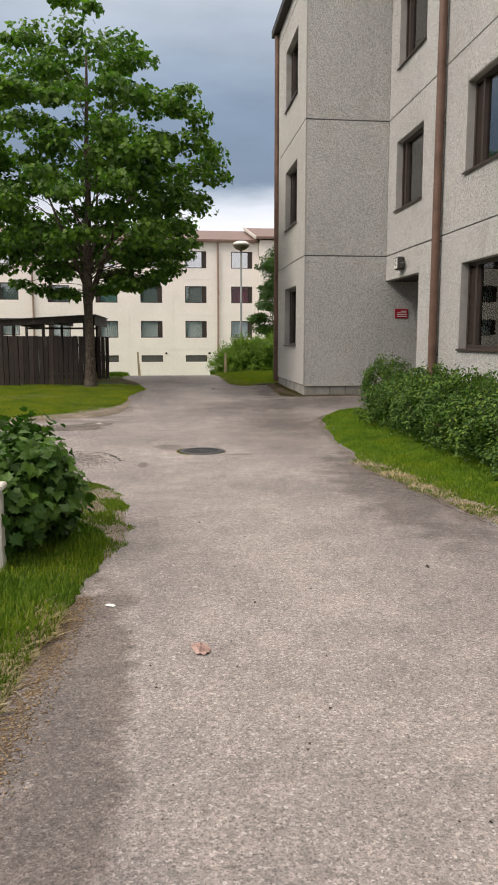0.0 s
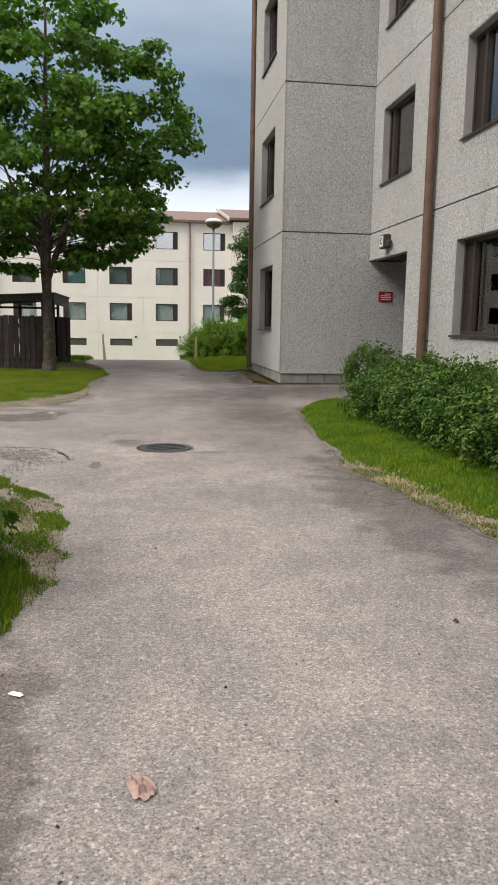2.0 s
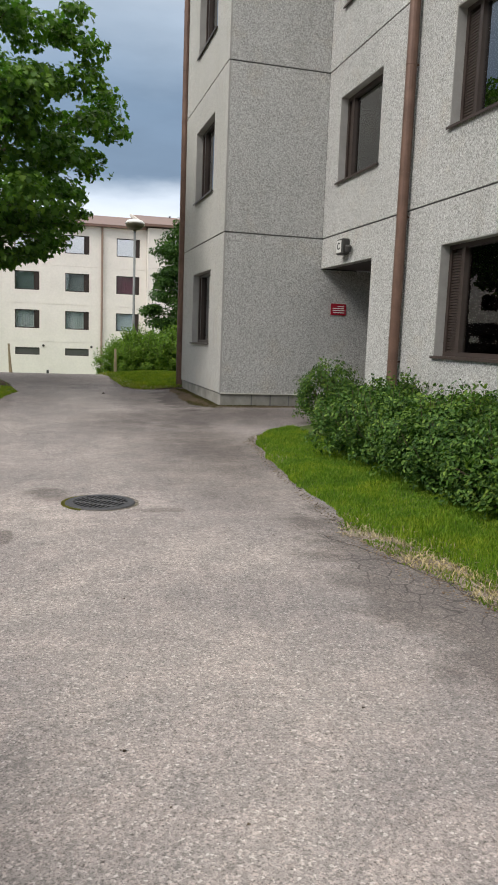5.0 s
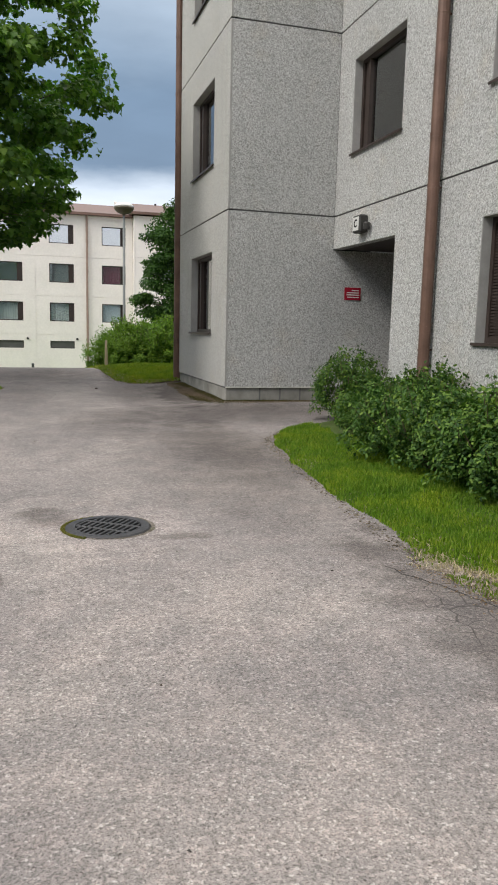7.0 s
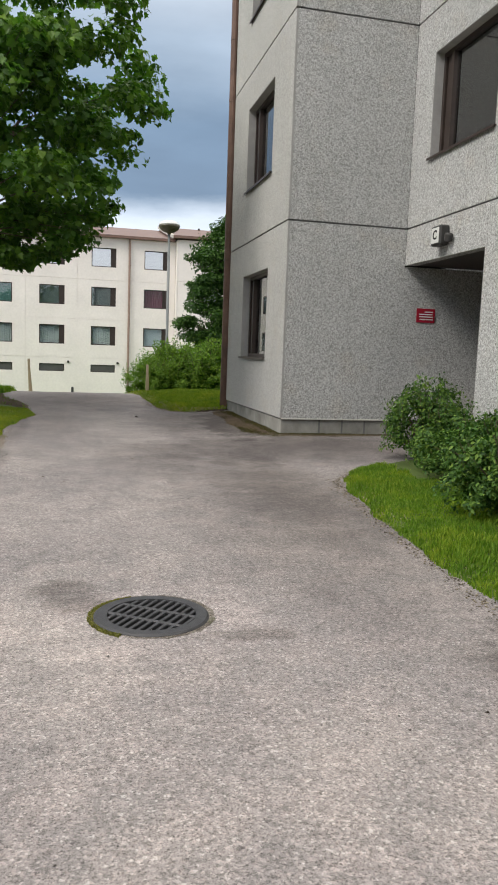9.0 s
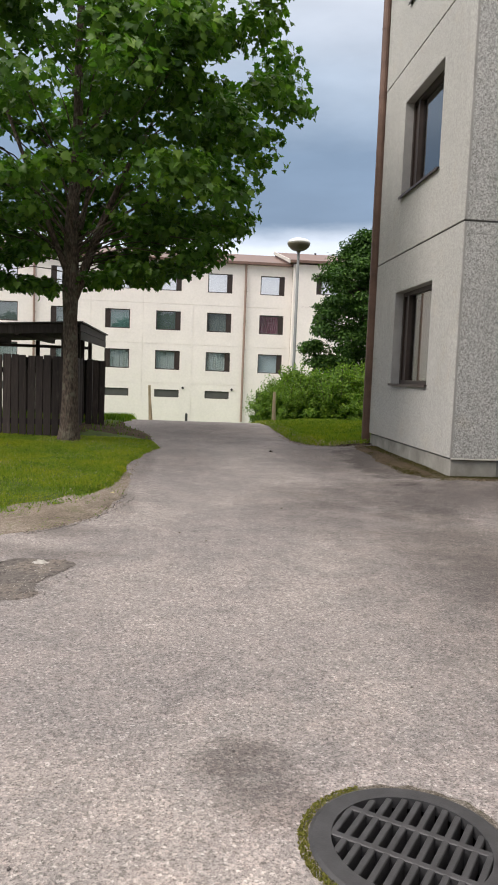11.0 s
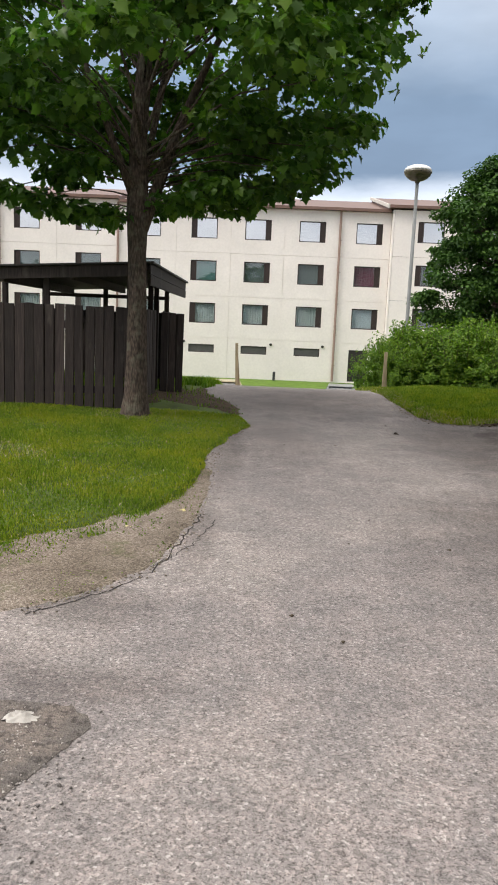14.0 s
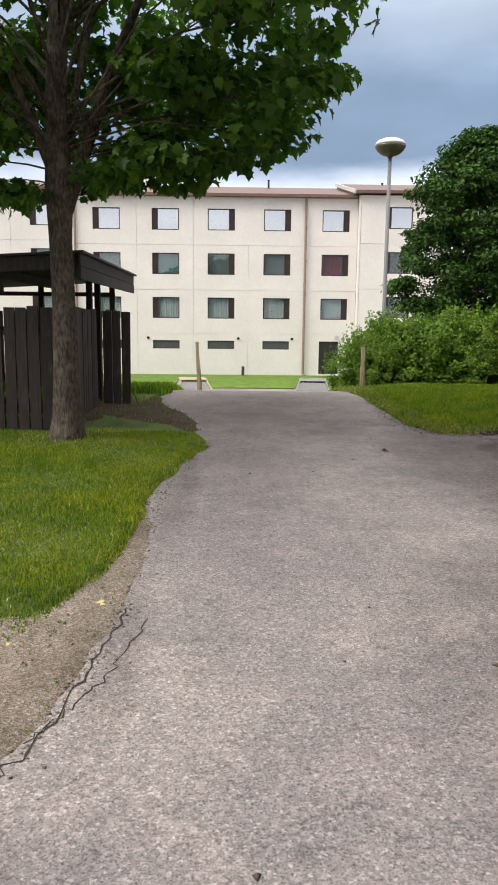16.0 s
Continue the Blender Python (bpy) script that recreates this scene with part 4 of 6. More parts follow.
child(part("entrance_step", bm, PLINTH, near))
bm = bmesh.new()
box(bm, XB - 0.16, 14, YB - 0.12, YE + 0.35, EAVE + 0.02, EAVE + 0.2, bevel=0.01)
box(bm, XW - 0.16, 14, -3, YB - 0.125, EAVE + 0.02, EAVE + 0.2, bevel=0.01)
child(part("roof_edge", bm, DARKROOF, near))


def downpipe(parent, x, y, z0, z1, r, mat, stand=0.0):
    bm = bmesh.new()
    tube(bm, [(x, y, z0), (x, y, z1)], [r, r], 14)
    for z in np.arange(z0 + 1.3, z1, 2.3):
        tube(bm, [(x, y, z), (x, y, z + 0.05)], [r * 1.06, r * 1.06], 14)
    ob = child(part("downpipe", bm, mat, parent, smooth=False))
    for z in np.arange(z0 + 1.0, z1, 2.0):
        bm = bmesh.new()
        tube(bm, [(x, y, z), (x, y, z + 0.025)], [r * 1.07, r * 1.07], 14)
        box(bm, x, x + 0.14, y - 0.012, y + 0.012, z, z + 0.025)
        child(part("bracket", bm, mat, ob))
    return ob


downpipe(near, XW - 0.1, 13.74, 0.15, EAVE, 0.074, PIPE)
downpipe(near, XB - 0.03, YE + 0.1, 0.14, EAVE, 0.075, PIPE)

# ---- far apartment building ----
YF, ZB = 60.03, -2.05
far = thing("apartment_building", "cream concrete apartment building with brown framed windows and brown roof", "building", at=(0, YF, ZB))
FJ = [ZB, 0.56, 3.25, 5.99, 8.86]
FW = ((0, YF, 0), (1, 0, 0), (0, 1, 0))
COLS = [-39.2, -35.7, -32.4, -29.1, -25.7, -22.3, -18.8, -15.55, -11.55, -7.7, -4.06, -0.61, 2.87, 6.5]
EDGES = [-41, -37.4, -34.0, -30.7, -27.4, -24.0, -20.5, -17.45, -13.6, -9.5, -5.85, -2.33, 1.09, 4.68, 7.85]
BASEP = mat_plain("basement_grille", (0.09, 0.09, 0.085), 0.8, 0.1, 3, bump=0)
TEAL = mat_plain("teal_blind", (0.19, 0.35, 0.33), 0.9, 0.1, 3, bump=0)
GREYB = mat_plain("grey_blind", (0.25, 0.28, 0.28), 0.9, 0.1, 3, bump=0)
# in the top row this pale colour stands in for reflected sky
PALEB_SHEEN = mat_plain("pale_blind_and_sky_sheen", (0.78, 0.82, 0.86), 0.9, 0.08, 2, bump=0)
WINE = mat_plain("wine_curtain", (0.30, 0.06, 0.12), 0.9, 0.1, 3, bump=0)
CURTAINS = {(3, -4.06): ("half", TEAL), (3, 2.87): ("blind", PALEB_SHEEN), (3, 6.5): ("blind", PALEB_SHEEN), (3, -7.7): ("blind", PALEB_SHEEN), (3, -0.61): ("blind", PALEB_SHEEN),
            (2, -4.06): ("blind", TEAL), (2, -0.61): ("blind", GREYB), (2, 2.87): ("blind", GREYB), (2, 6.5): ("full", WINE), (2, -7.7): ("blind", GREYB), (2, -15.55): ("blind", GREYB), (2, -11.55): ("blind", GREYB),
            (1, -4.06): ("full", WHITE), (1, -7.7): ("full", WHITE), (1, -15.55): ("full", WHITE), (1, -11.55): ("full", WHITE), (1, -0.61): ("full", WHITE), (1, 2.87): ("full", WHITE), (1, 6.5): ("blind", PALEB_SHEEN)}


def far_bay(c, e0, e1, vent, y=0.0, up=0.0):
    org = (0, YF + y, up)
    for k in range(4):
        z0, z1 = FJ[k], FJ[k + 1]
        if k == 0:
            door = abs(c - 6.5) < 0.1
            hole = (5.62, 6.85, ZB + 0.12, 0.13) if door else (c - 0.84, c + 0.84, -0.4, 0.12)
        else:
            b = (None, 1.5, 4.2, 6.88)[k]
            hole = (c - 0.84, c + 0.84, b, b + 1.3)
        slab("facade_panel", org, FW[1], FW[2], (e0 + 0.008, e1 - 0.008), (z0 + 0.008, z1 - 0.008), [hole], 0.14, RENDER, far)
        if k == 0:
            bm = bmesh.new()
            if door:
                obox(bm, org, FW[1], FW[2], hole[0], hole[1], 0.08, 0.13, hole[2], hole[3])
                child(part("door", bm, DARKROOF, far))
            else:
                w = hole
                for a0, a1, b0, b1 in ((w[0], w[1], w[2], w[2] + 0.05), (w[0], w[1], w[3] - 0.05, w[3]), (w[0], w[0] + 0.05, w[2] + 0.05, w[3] - 0.05), (w[1] - 0.05, w[1], w[2] + 0.05, w[3] - 0.05)):
                    obox(bm, org, FW[1], FW[2], a0, a1, 0.03, 0.1, b0, b1)
                win = child(part("basement_window", bm, BROWN, far))
                bm = bmesh.new()
                obox(bm, org, FW[1], FW[2], w[0] + 0.04, w[1] - 0.04, 0.07, 0.08, w[2] + 0.04, w[3] - 0.04)
                child(part("pane", bm, BASEP, win))
        else:
            window(far, org, FW[1], FW[2], *hole, TOPGLASS if k == 3 else FARGLASS, inset=0.06, vent=vent, curtain=CURTAINS.get((k, c)), sill=False, fw=0.06, vw=0.34)


RISE = 0.18      # the part beyond the second stair stands a little higher
for c, e0, e1 in zip(COLS, EDGES, EDGES[1:]):
    far_bay(c, e0, e1, "high" if c > -2 else "low", up=RISE if c < -9 else 0.0)
for c, e0, e1 in ((10.3, 7.95, 12.0), (13.8, 12.0, 15.5), (17.3, 15.5, 19), (20.8, 19, 22.5), (24.3, 22.5, 26)):
    far_bay(c, e0, e1, "low", -0.6, 0.15)
bm = bmesh.new()
for lo, hi, up in ((-41, -9.51, RISE), (-9.49, 7.86, 0.0)):
    holes = [(c - 0.86, c + 0.86, z - 0.02, z + 1.32) for c in COLS if lo < c < hi for z in (1.5, 4.2, 6.88)] + [(c - 0.86, c + 0.86, -0.42, 0.14) for c in COLS if lo < c < min(hi, 6)]
    if hi > 6:
        holes.append((5.6, 6.87, ZB + 0.1, 0.15))
    panel(bm, (0, YF + 0.05, up), (1, 0, 0), (0, 1, 0), (lo, hi), (ZB - 0.6, 8.9), holes, 0.05)
panel(bm, (7.87, YF - 0.6, 0), (0, 1, 0), (1, 0, 0), (0.0, 0.7), (ZB - 0.4, 9.0), [], 0.07)
child(part("facade_core", bm, RENDER, far))
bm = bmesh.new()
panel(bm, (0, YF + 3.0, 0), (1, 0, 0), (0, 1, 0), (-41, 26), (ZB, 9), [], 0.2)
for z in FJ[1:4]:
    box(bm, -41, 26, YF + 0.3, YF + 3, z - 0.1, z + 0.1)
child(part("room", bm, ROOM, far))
for a, b, y, up in ((-41, -9.55, -0.05, 0.2), (-9.5, 7.7, 0, 0.0), (7.6, 26, -0.6, 0.2)):
    bm = bmesh.new()
    v = [(a, YF + y - 0.3, 9.0 + up), (b, YF + y - 0.3, 9.0 + up), (b, YF + y + 9, 11.0 + up), (a, YF + y + 9, 11.0 + up), (a, YF + y + 9, 8.9 + up), (b, YF + y + 9, 8.9 + up), (a, YF + y - 0.3, 8.9 + up), (b, YF + y - 0.3, 8.9 + up)]
    q = [bm.verts.new(p) for p in v]
    for f in ((0, 1, 2, 3), (0, 3, 4, 6), (1, 7, 5, 2), (4, 3, 2, 5), (6, 7, 1, 0), (6, 4, 5, 7)):
        bm.faces.new([q[j] for j in f])
    bmesh.ops.recalc_face_normals(bm, faces=bm.faces[:])
    roof = child(part("roof", bm, ROOFING, far))
    bm = bmesh.new()
    box(bm, a - 0.05, b + 0.05, YF + y - 0.38, YF + y - 0.31, 8.88 + up, 9.05 + up)
    child(part("gutter", bm, ROOFING, roof))
bm = bmesh.new()
box(bm, -0.05, 0.05, 0, 9.6, -0.16, 0.06, pose(7.52, YF - 0.95, 9.2, 12.1, 0, 0))
child(part("bargeboard", bm, PAINTWHITE, far, "white bargeboard at the roof step"))
for x, z in ((-5.2, 0.27), (0.5, 0.27), (3.9, 0.27), (-9.9, 0.27)):
    bm = bmesh.new()
    tube(bm, [(x, YF, z), (x, YF - 0.08, z)], [0.09, 0.08], 12)
    child(part("wall_vent", bm, DARKROOF, far))
bm = bmesh.new()
tube(bm, [(6.75, YF, 0.38), (6.75, YF - 0.12, 0.38)], [0.14, 0.13], 16)
child(part("porch_lamp", bm, PAINTWHITE, far))
bm = bmesh.new()
tube(bm, [(0.8, YF - 0.5, ZB), (0.8, YF - 0.5, ZB + 0.55), (0.8, YF - 0.5, ZB + 0.6)], [0.09, 0.09, 0.06], 10)
child(part("standpipe", bm, IRON, far))
for x in (4.62, -9.62, -17.3):
    downpipe(far, x, YF - 0.1, ZB + 0.1, 8.9, 0.075, FARPIPE)
for x, h in ((2.6, 0.5), (-2.2, 0.6), (10.7, 0.4), (14.0, 0.6)):
    bm = bmesh.new()
    tube(bm, [(x, YF + 7.5, 10.4), (x, YF + 7.5, 10.7 + h), (x, YF + 7.5, 10.75 + h)], [0.07, 0.07, 0.1], 8)
    child(part("vent_pipe", bm, DARKROOF, far))

# ---- lamps and signs on the near building ----
SIGNRED = mat_plain("red_enamel", (0.33, 0.012, 0.03), 0.4, 0.1, 6, bump=0)
LETTER = mat_plain("white_print", (0.75, 0.74, 0.72), 0.6, 0.05, 9, bump=0)
INK = mat_plain("black_print", (0.02, 0.02, 0.02), 0.6, 0.1, 9, bump=0)
LAMPBOX = mat_plain("lamp_housing", (0.05, 0.048, 0.045), 0.5, 0.2, 9)
OPAL = mat_plain("opal_plastic", (0.7, 0.7, 0.67), 0.35, 0.05, 9, bump=0)


def red_sign():
    s = thing("wall_sign", "small red enamel notice with white lines on grey wall", "sign", at=(5.81, YB, 2.0))
    bm = bmesh.new()
    box(bm, -0.15, 0.15, -0.012, -0.002, -0.105, 0.105, bevel=0.003)
    part("plate", bm, SIGNRED, s)
    for x0, x1, z in ((-0.02, 0.11, 0.055), (-0.11, 0.11, 0.018), (-0.11, 0.12, -0.018), (-0.10, 0.12, -0.058)):
        bm = bmesh.new()
        box(bm, x0, x1, -0.0165, -0.0125, z - 0.007, z + 0.007)
        part("print_line", bm, LETTER, s)
    return s


def letter_lamp():
    s = thing("entrance_lamp", "square black-rimmed wall lamp with letter C over the entrance", "lamp", at=(XW, 15.9, 2.98))
    bm = bmesh.new()
    box(bm, -0.145, -0.004, -0.13, 0.13, -0.13, 0.13, bevel=0.02)
    part("housing", bm, LAMPBOX, s, "black metal housing")
    bm = bmesh.new()
    box(bm, -0.152, -0.1455, -0.1, 0.1, -0.1, 0.1, bevel=0.003)
    part("diffuser", bm, OPAL, s, "white square face")
    cu = bpy.data.curves.new("letter", "FONT")
    cu.body, cu.size, cu.align_x, cu.align_y, cu.extrude, cu.offset = "C", 0.16, "CENTER", "CENTER", 0.002, 0.004
    t = new("letter", cu)
    t.data.materials.append(INK)
    t.matrix_basis = pose(-0.155, 0.0, 0.0, 90, 0, -90)
    t.parent = s
    bm = bmesh.new()
    lathe(bm, [(0.03, 0), (0.05, 0.01), (0.055, 0.09), (0.04, 0.11)], 16)
    part("spot_lamp", bm, LAMPBOX, s).matrix_basis = pose(-0.07, -0.21, -0.1, 12, 0, 0)
    bm = bmesh.new()
    box(bm, -0.085, -0.055, -0.2, -0.125, -0.06, -0.03)
    part("bracket", bm, LAMPBOX, s)
    return s


red_sign()
letter_lamp()


# ---- maple tree ----
def scatter(centres, radii, per, seed, flat=0.6):
    """Leaf places and outward, upward normals round the centres of twigs."""
    rng = np.random.default_rng(seed)
    c = np.repeat(np.asarray(centres, float), per, axis=0)
    r = np.repeat(np.asarray(radii, float), per)
    d = rng.normal(0, 1, (len(c), 3))
    d /= np.linalg.norm(d, axis=1)[:, None]
    d *= (rng.random(len(c)) ** 0.45)[:, None]
    off = d * r[:, None] * np.array([1, 1, flat])
    n = d * 0.6 + np.array([0, 0, 0.8])
    return c + off, n


def maple():
    X0, Y0 = -1.38, 19.95
    z0 = float(G(X0, Y0)) + 0.07
    t = thing("maple_tree", "tall green maple tree with a forked grey-brown trunk on lawn", "tree", at=(X0, Y0, z0))
    bm = bmesh.new()
    tube(bm, [(-0.01, 0, -0.15), (-0.01, 0, 0.05), (-0.005, 0, 0.25), (0.0, 0, 0.7), (0.0, 0, 1.3), (-0.01, 0, 1.9), (-0.02, 0.02, 2.4), (-0.02, 0.0, 3.2), (0.06, 0, 4.4), (0.05, 0, 5.8), (0.1, 0, 7.2), (0.12, 0, 8.5)],
         [0.23, 0.175, 0.14, 0.119, 0.107, 0.105, 0.13, 0.1, 0.078, 0.058, 0.038, 0.012], 18)
    rng = np.random.default_rng(11)
    for v in bm.verts:
        a = math.atan2(v.co.y, v.co.x)
        k = 1 + 0.06 * math.sin(a * 5 + v.co.z * 2) + 0.04 * math.sin(a * 9 - v.co.z * 5)
        if v.co.z < 2.2:
            v.co.x, v.co.y = v.co.x * k, v.co.y * k
    trunk = part("trunk", bm, BARK, t, smooth=True)
    prof_z, prof_r = [2.8, 3.2, 3.5, 3.9, 4.6, 5.8, 7.2, 8.2, 9.0, 9.8], [0.6, 1.3, 2.0, 2.7, 3.05, 3.05, 2.4, 1.7, 1.15, 0.3]
    ends = []
    for i in range(560):
        z = rng.uniform(2.9, 9.7)
        R = np.interp(z, prof_z, prof_r)
        if rng.random() > (R / 3.2) ** 1.3 + 0.08:
            continue
        a = rng.uniform(0, 2 * math.pi)
        lob = 1 + 0.13 * math.sin(3 * a + z * 1.3) + 0.08 * math.sin(5 * a - z * 2.1)
        rr = min(R * lob * (0.22 + 0.76 * rng.random() ** 0.55), 3.0)
        if z > 5.8 and rng.random() < 0.22 + 0.11 * (z - 5.8):
            continue
        if rr * math.sin(a) < 0.1 and abs(rr * math.cos(a) - 0.15) < 0.45 and z < 3.7:
            continue
        ends.append((rr * math.cos(a), rr * math.sin(a), z - z0))
    ends += [(-0.35, -0.15, 2.3), (0.3, 0.1, 2.45), (-0.75, -0.2, 2.35), (-1.1, -0.3, 2.45), (-1.6, 0.2, 2.6), (0.55, 0.2, 2.55), (-0.5, 0.5, 2.4), (0.75, -0.2, 2.65), (-1.9, -0.4, 2.9), (1.9, -0.7, 3.0), (1.6, -0.5, 2.8), (2.2, -0.3, 3.3), (1.9, 0.4, 3.0), (1.1, 0.4, 2.7), (1.3, 0.6, 2.8), (0.9, -0.3, 2.6), (1.3, -0.2, 2.65), (0.5, -0.4, 2.45), (1.0, 0.3, 2.55), (1.6, 0.1, 2.75)]
    ends = np.array(ends)
    ends[:, 0] = ends[:, 0] * np.where(ends[:, 0] > 0, 1.12, 1.04) - 0.03
    # limbs: from the trunk towards the leafy ends
    bm = bmesh.new()
    for i, e in enumerate(ends):
        if i % 6 and i < len(ends) - 20:
            continue
        h = max(2.1 + 0.35 * math.hypot(e[0], e[1]), e[2] - 0.55 * math.hypot(e[0], e[1]) - 0.3)
        base = Vector((0.03, 0, min(h, 8.0)))
        e = Vector(e)
        mid = base.lerp(e, 0.5) + Vector((0, 0, 0.18 * (e - base).length * 0.5))
        r = 0.0055 * (e - base).length + 0.004
        tube(bm, [base, base.lerp(mid, 0.55) + Vector((0.02, 0.03, 0.02)), mid, e], [r, r * 0.8, r * 0.55, 0.006], 5, cap=False)
    part("branching", bm, BARK, t, smooth=True)["kind"] = "stuff"
    for base, pts in (((0.0, 0, 2.1), [(0.18, 0.02, 2.6), (0.42, 0.05, 3.3), (0.8, 0.1, 4.2), (1.3, 0.2, 5.2)]), ((0, 0, 2.35), [(-0.2, -0.1, 2.9), (-0.5, -0.3, 3.7), (-0.9, -0.5, 4.8)]), ((0, 0, 2.5), [(0.05, 0.3, 3.1), (0.15, 0.8, 4.1), (0.2, 1.3, 5.3)])):
        bm = bmesh.new()
        tube(bm, [base, *pts], np.array([0.085, 0.072, 0.056, 0.038, 0.018][: len(pts) + 1]) * (1.0 if pts[0][0] > 0.1 else 0.6), 10)
        part("limb", bm, BARK, t, smooth=True)
    P, N = scatter(ends, np.where(ends[:, 2] < 2.95, 0.32, rng.uniform(0.3, 0.58, len(ends))), 100, 12, 0.42)
    N[:, :2] += P[:, :2] * 0.10
    V, F = leaves(P, N, 0.114, LOBED, 13, 0.55, 1.1)
    part_me = fast_mesh("crown", V, F)
    o = link("crown", part_me, MAPLE, t, "dense green lobed leaves")
    o["kind"] = "stuff"
    return t


maple()


# ---- bin shelter ----
def bin_shelter():
    x0, x1, y0, y1 = -3.74, -1.47, 20.36, 24.0
    g = 0.17
    t = thing("bin_shelter", "dark brown stained wooden bin shelter with board fence and flat roof", "shelter", at=(x0, y0, g))
    rng = np.random.default_rng(21)
    bmesh_cache = []
    for w in range(5):
        b = bmesh.new()
        hw = 0.055 + 0.002 * (w - 2)
        box(b, -hw, hw, -0.011, 0.011, 0, 1.265, bevel=0.003)
        me = bpy.data.meshes.new("board")
        b.to_mesh(me)
        b.free()
        me.materials.append(WOOD)
        bmesh_cache.append(me)

    def board(x, y, turn, lift=0.0):
        o = new("board", bmesh_cache[rng.integers(5)])
        o.parent = t
        o.matrix_basis = pose(x - x0, y - y0, 0.075 + lift + rng.uniform(-0.012, 0.012), rng.uniform(-0.5, 0.5), rng.uniform(-0.5, 0.5), turn + rng.uniform(-0.8, 0.8))

    n = 18
    for i in range(n):
        board(x0 + 0.07 + (x1 - x0 - 0.14) * i / (n - 1), y0, 0)
    for i in range(13):
        board(x1, y0 + 0.1 + 0.13 * i, 90)
    for i in range(27):
        board(x0, y0 + 0.1 + 0.137 * i, 90)
    for i in range(18):
        board(x0 + 0.07 + 0.134 * i, y1, 0)
    for i in range(9):
        board(x1, y1 - 0.05 - 0.133 * i, 90)
    # open gate leaf at the side
    for i in range(3):
        board(x1 + 0.09 + 0.11 * i, y0 + 1.98 + 0.06 * i, 28, -0.03)
    for z in (0.25, 1.05):
        for (a, b, c, d) in ((x0, x1 - 0.02, y0 + 0.013, y0 + 0.05), (x0 + 0.013, x0 + 0.05, y0 + 0.06, y1), (x1 - 0.05, x1 - 0.013, y0 + 0.06, y0 + 1.72)):
            bm = bmesh.new()
            box(bm, a - x0, b - x0, c - y0, d - y0, z, z + 0.09, bevel=0.004)
            part("rail", bm, WOOD, t)
    for x, y in ((x0 + 0.09, y0 + 0.1), ((x0 + x1) / 2, y0 + 0.1), (x1 - 0.09, y0 + 0.1), (x1 - 0.09, y0 + 1.78), (x1 - 0.09, y0 + 2.35), (x0 + 0.09, y0 + 1.6), (x0 + 0.09, y1 - 0.1), (x1 - 0.09, y1 - 0.1), ((x0 + x1) / 2, y1 - 0.1)):
        bm = bmesh.new()
        box(bm, x - x0 - 0.036, x - x0 + 0.036, y - y0 - 0.036, y - y0 + 0.036, -0.15, 1.80 + 0.058 * (x - x1 - 0.17), bevel=0.005)
        part("post", bm, WOOD, t)
    # skids that carry the shelter, seen under the boards
    for y in (y0 + 0.06, y1 - 0.06):
        bm = bmesh.new()
        box(bm, 0.35, x1 - x0 - 0.2, y - y0 - 0.04, y - y0 + 0.04, -0.02, 0.075, bevel=0.006)
        part("skid", bm, WOOD, t)
    rx0, rx1, ry0, ry1 = x0 + 0.1 - x0, x1 + 0.17 - x0, -0.08, y1 + 0.2 - y0
    fall = 0.058          # the roof falls away from the path

    def roof_box(name, a, b, c, d, z0, z1, mat, bevel=0.003):
        bm = bmesh.new()
        box(bm, a, b, c, d, z0, z1, bevel=bevel)
        for v in bm.verts:
            v.co.z += fall * (v.co.x - rx1)
        return part(name, bm, mat, t)

    roof_box("roof_deck", rx0, rx1, ry0 + 0.03, ry1 - 0.03, 1.80, 1.835, WOOD)
    roof_box("roofing_felt", rx0 - 0.05, rx1 + 0.06, ry0 - 0.05, ry1 + 0.06, 1.865, 1.89, DARKROOF)
    roof_box("fascia_board", rx0, rx1 - 0.03, ry0, ry0 + 0.025, 1.72, 1.863, WOOD)
    roof_box("fascia_board", rx0, rx1, ry1 - 0.022, ry1, 1.79, 1.863, WOOD)
    roof_box("fascia_board", rx0 - 0.022, rx0, ry0, ry1, 1.79, 1.863, WOOD)
    roof_box("fascia_board", rx1, rx1 + 0.022, ry0 - 0.01, ry1, 1.742, 1.863, WOOD)
    roof_box("fascia_board", rx1 + 0.004, rx1 + 0.026, ry0 - 0.01, ry1, 1.61, 1.736, WOOD)
    for x in (0.62, 1.48):
        roof_box("rafter", x - 0.03, x + 0.03, ry0 + 0.03, ry1 - 0.5, 1.69, 1.798, WOOD)
    bm = bmesh.new()
    box(bm, 0.05, x1 - x0 - 0.05, y1 - y0 - 0.12, y1 - y0 - 0.07, 1.55, 1.61, bevel=0.004)
    part("rail", bm, WOOD, t)
    return t


bin_shelter()


# ---- shrubs ----
STEM = mat_plain("shrub_stem", (0.10, 0.075, 0.05), 0.9, 0.3, 20)


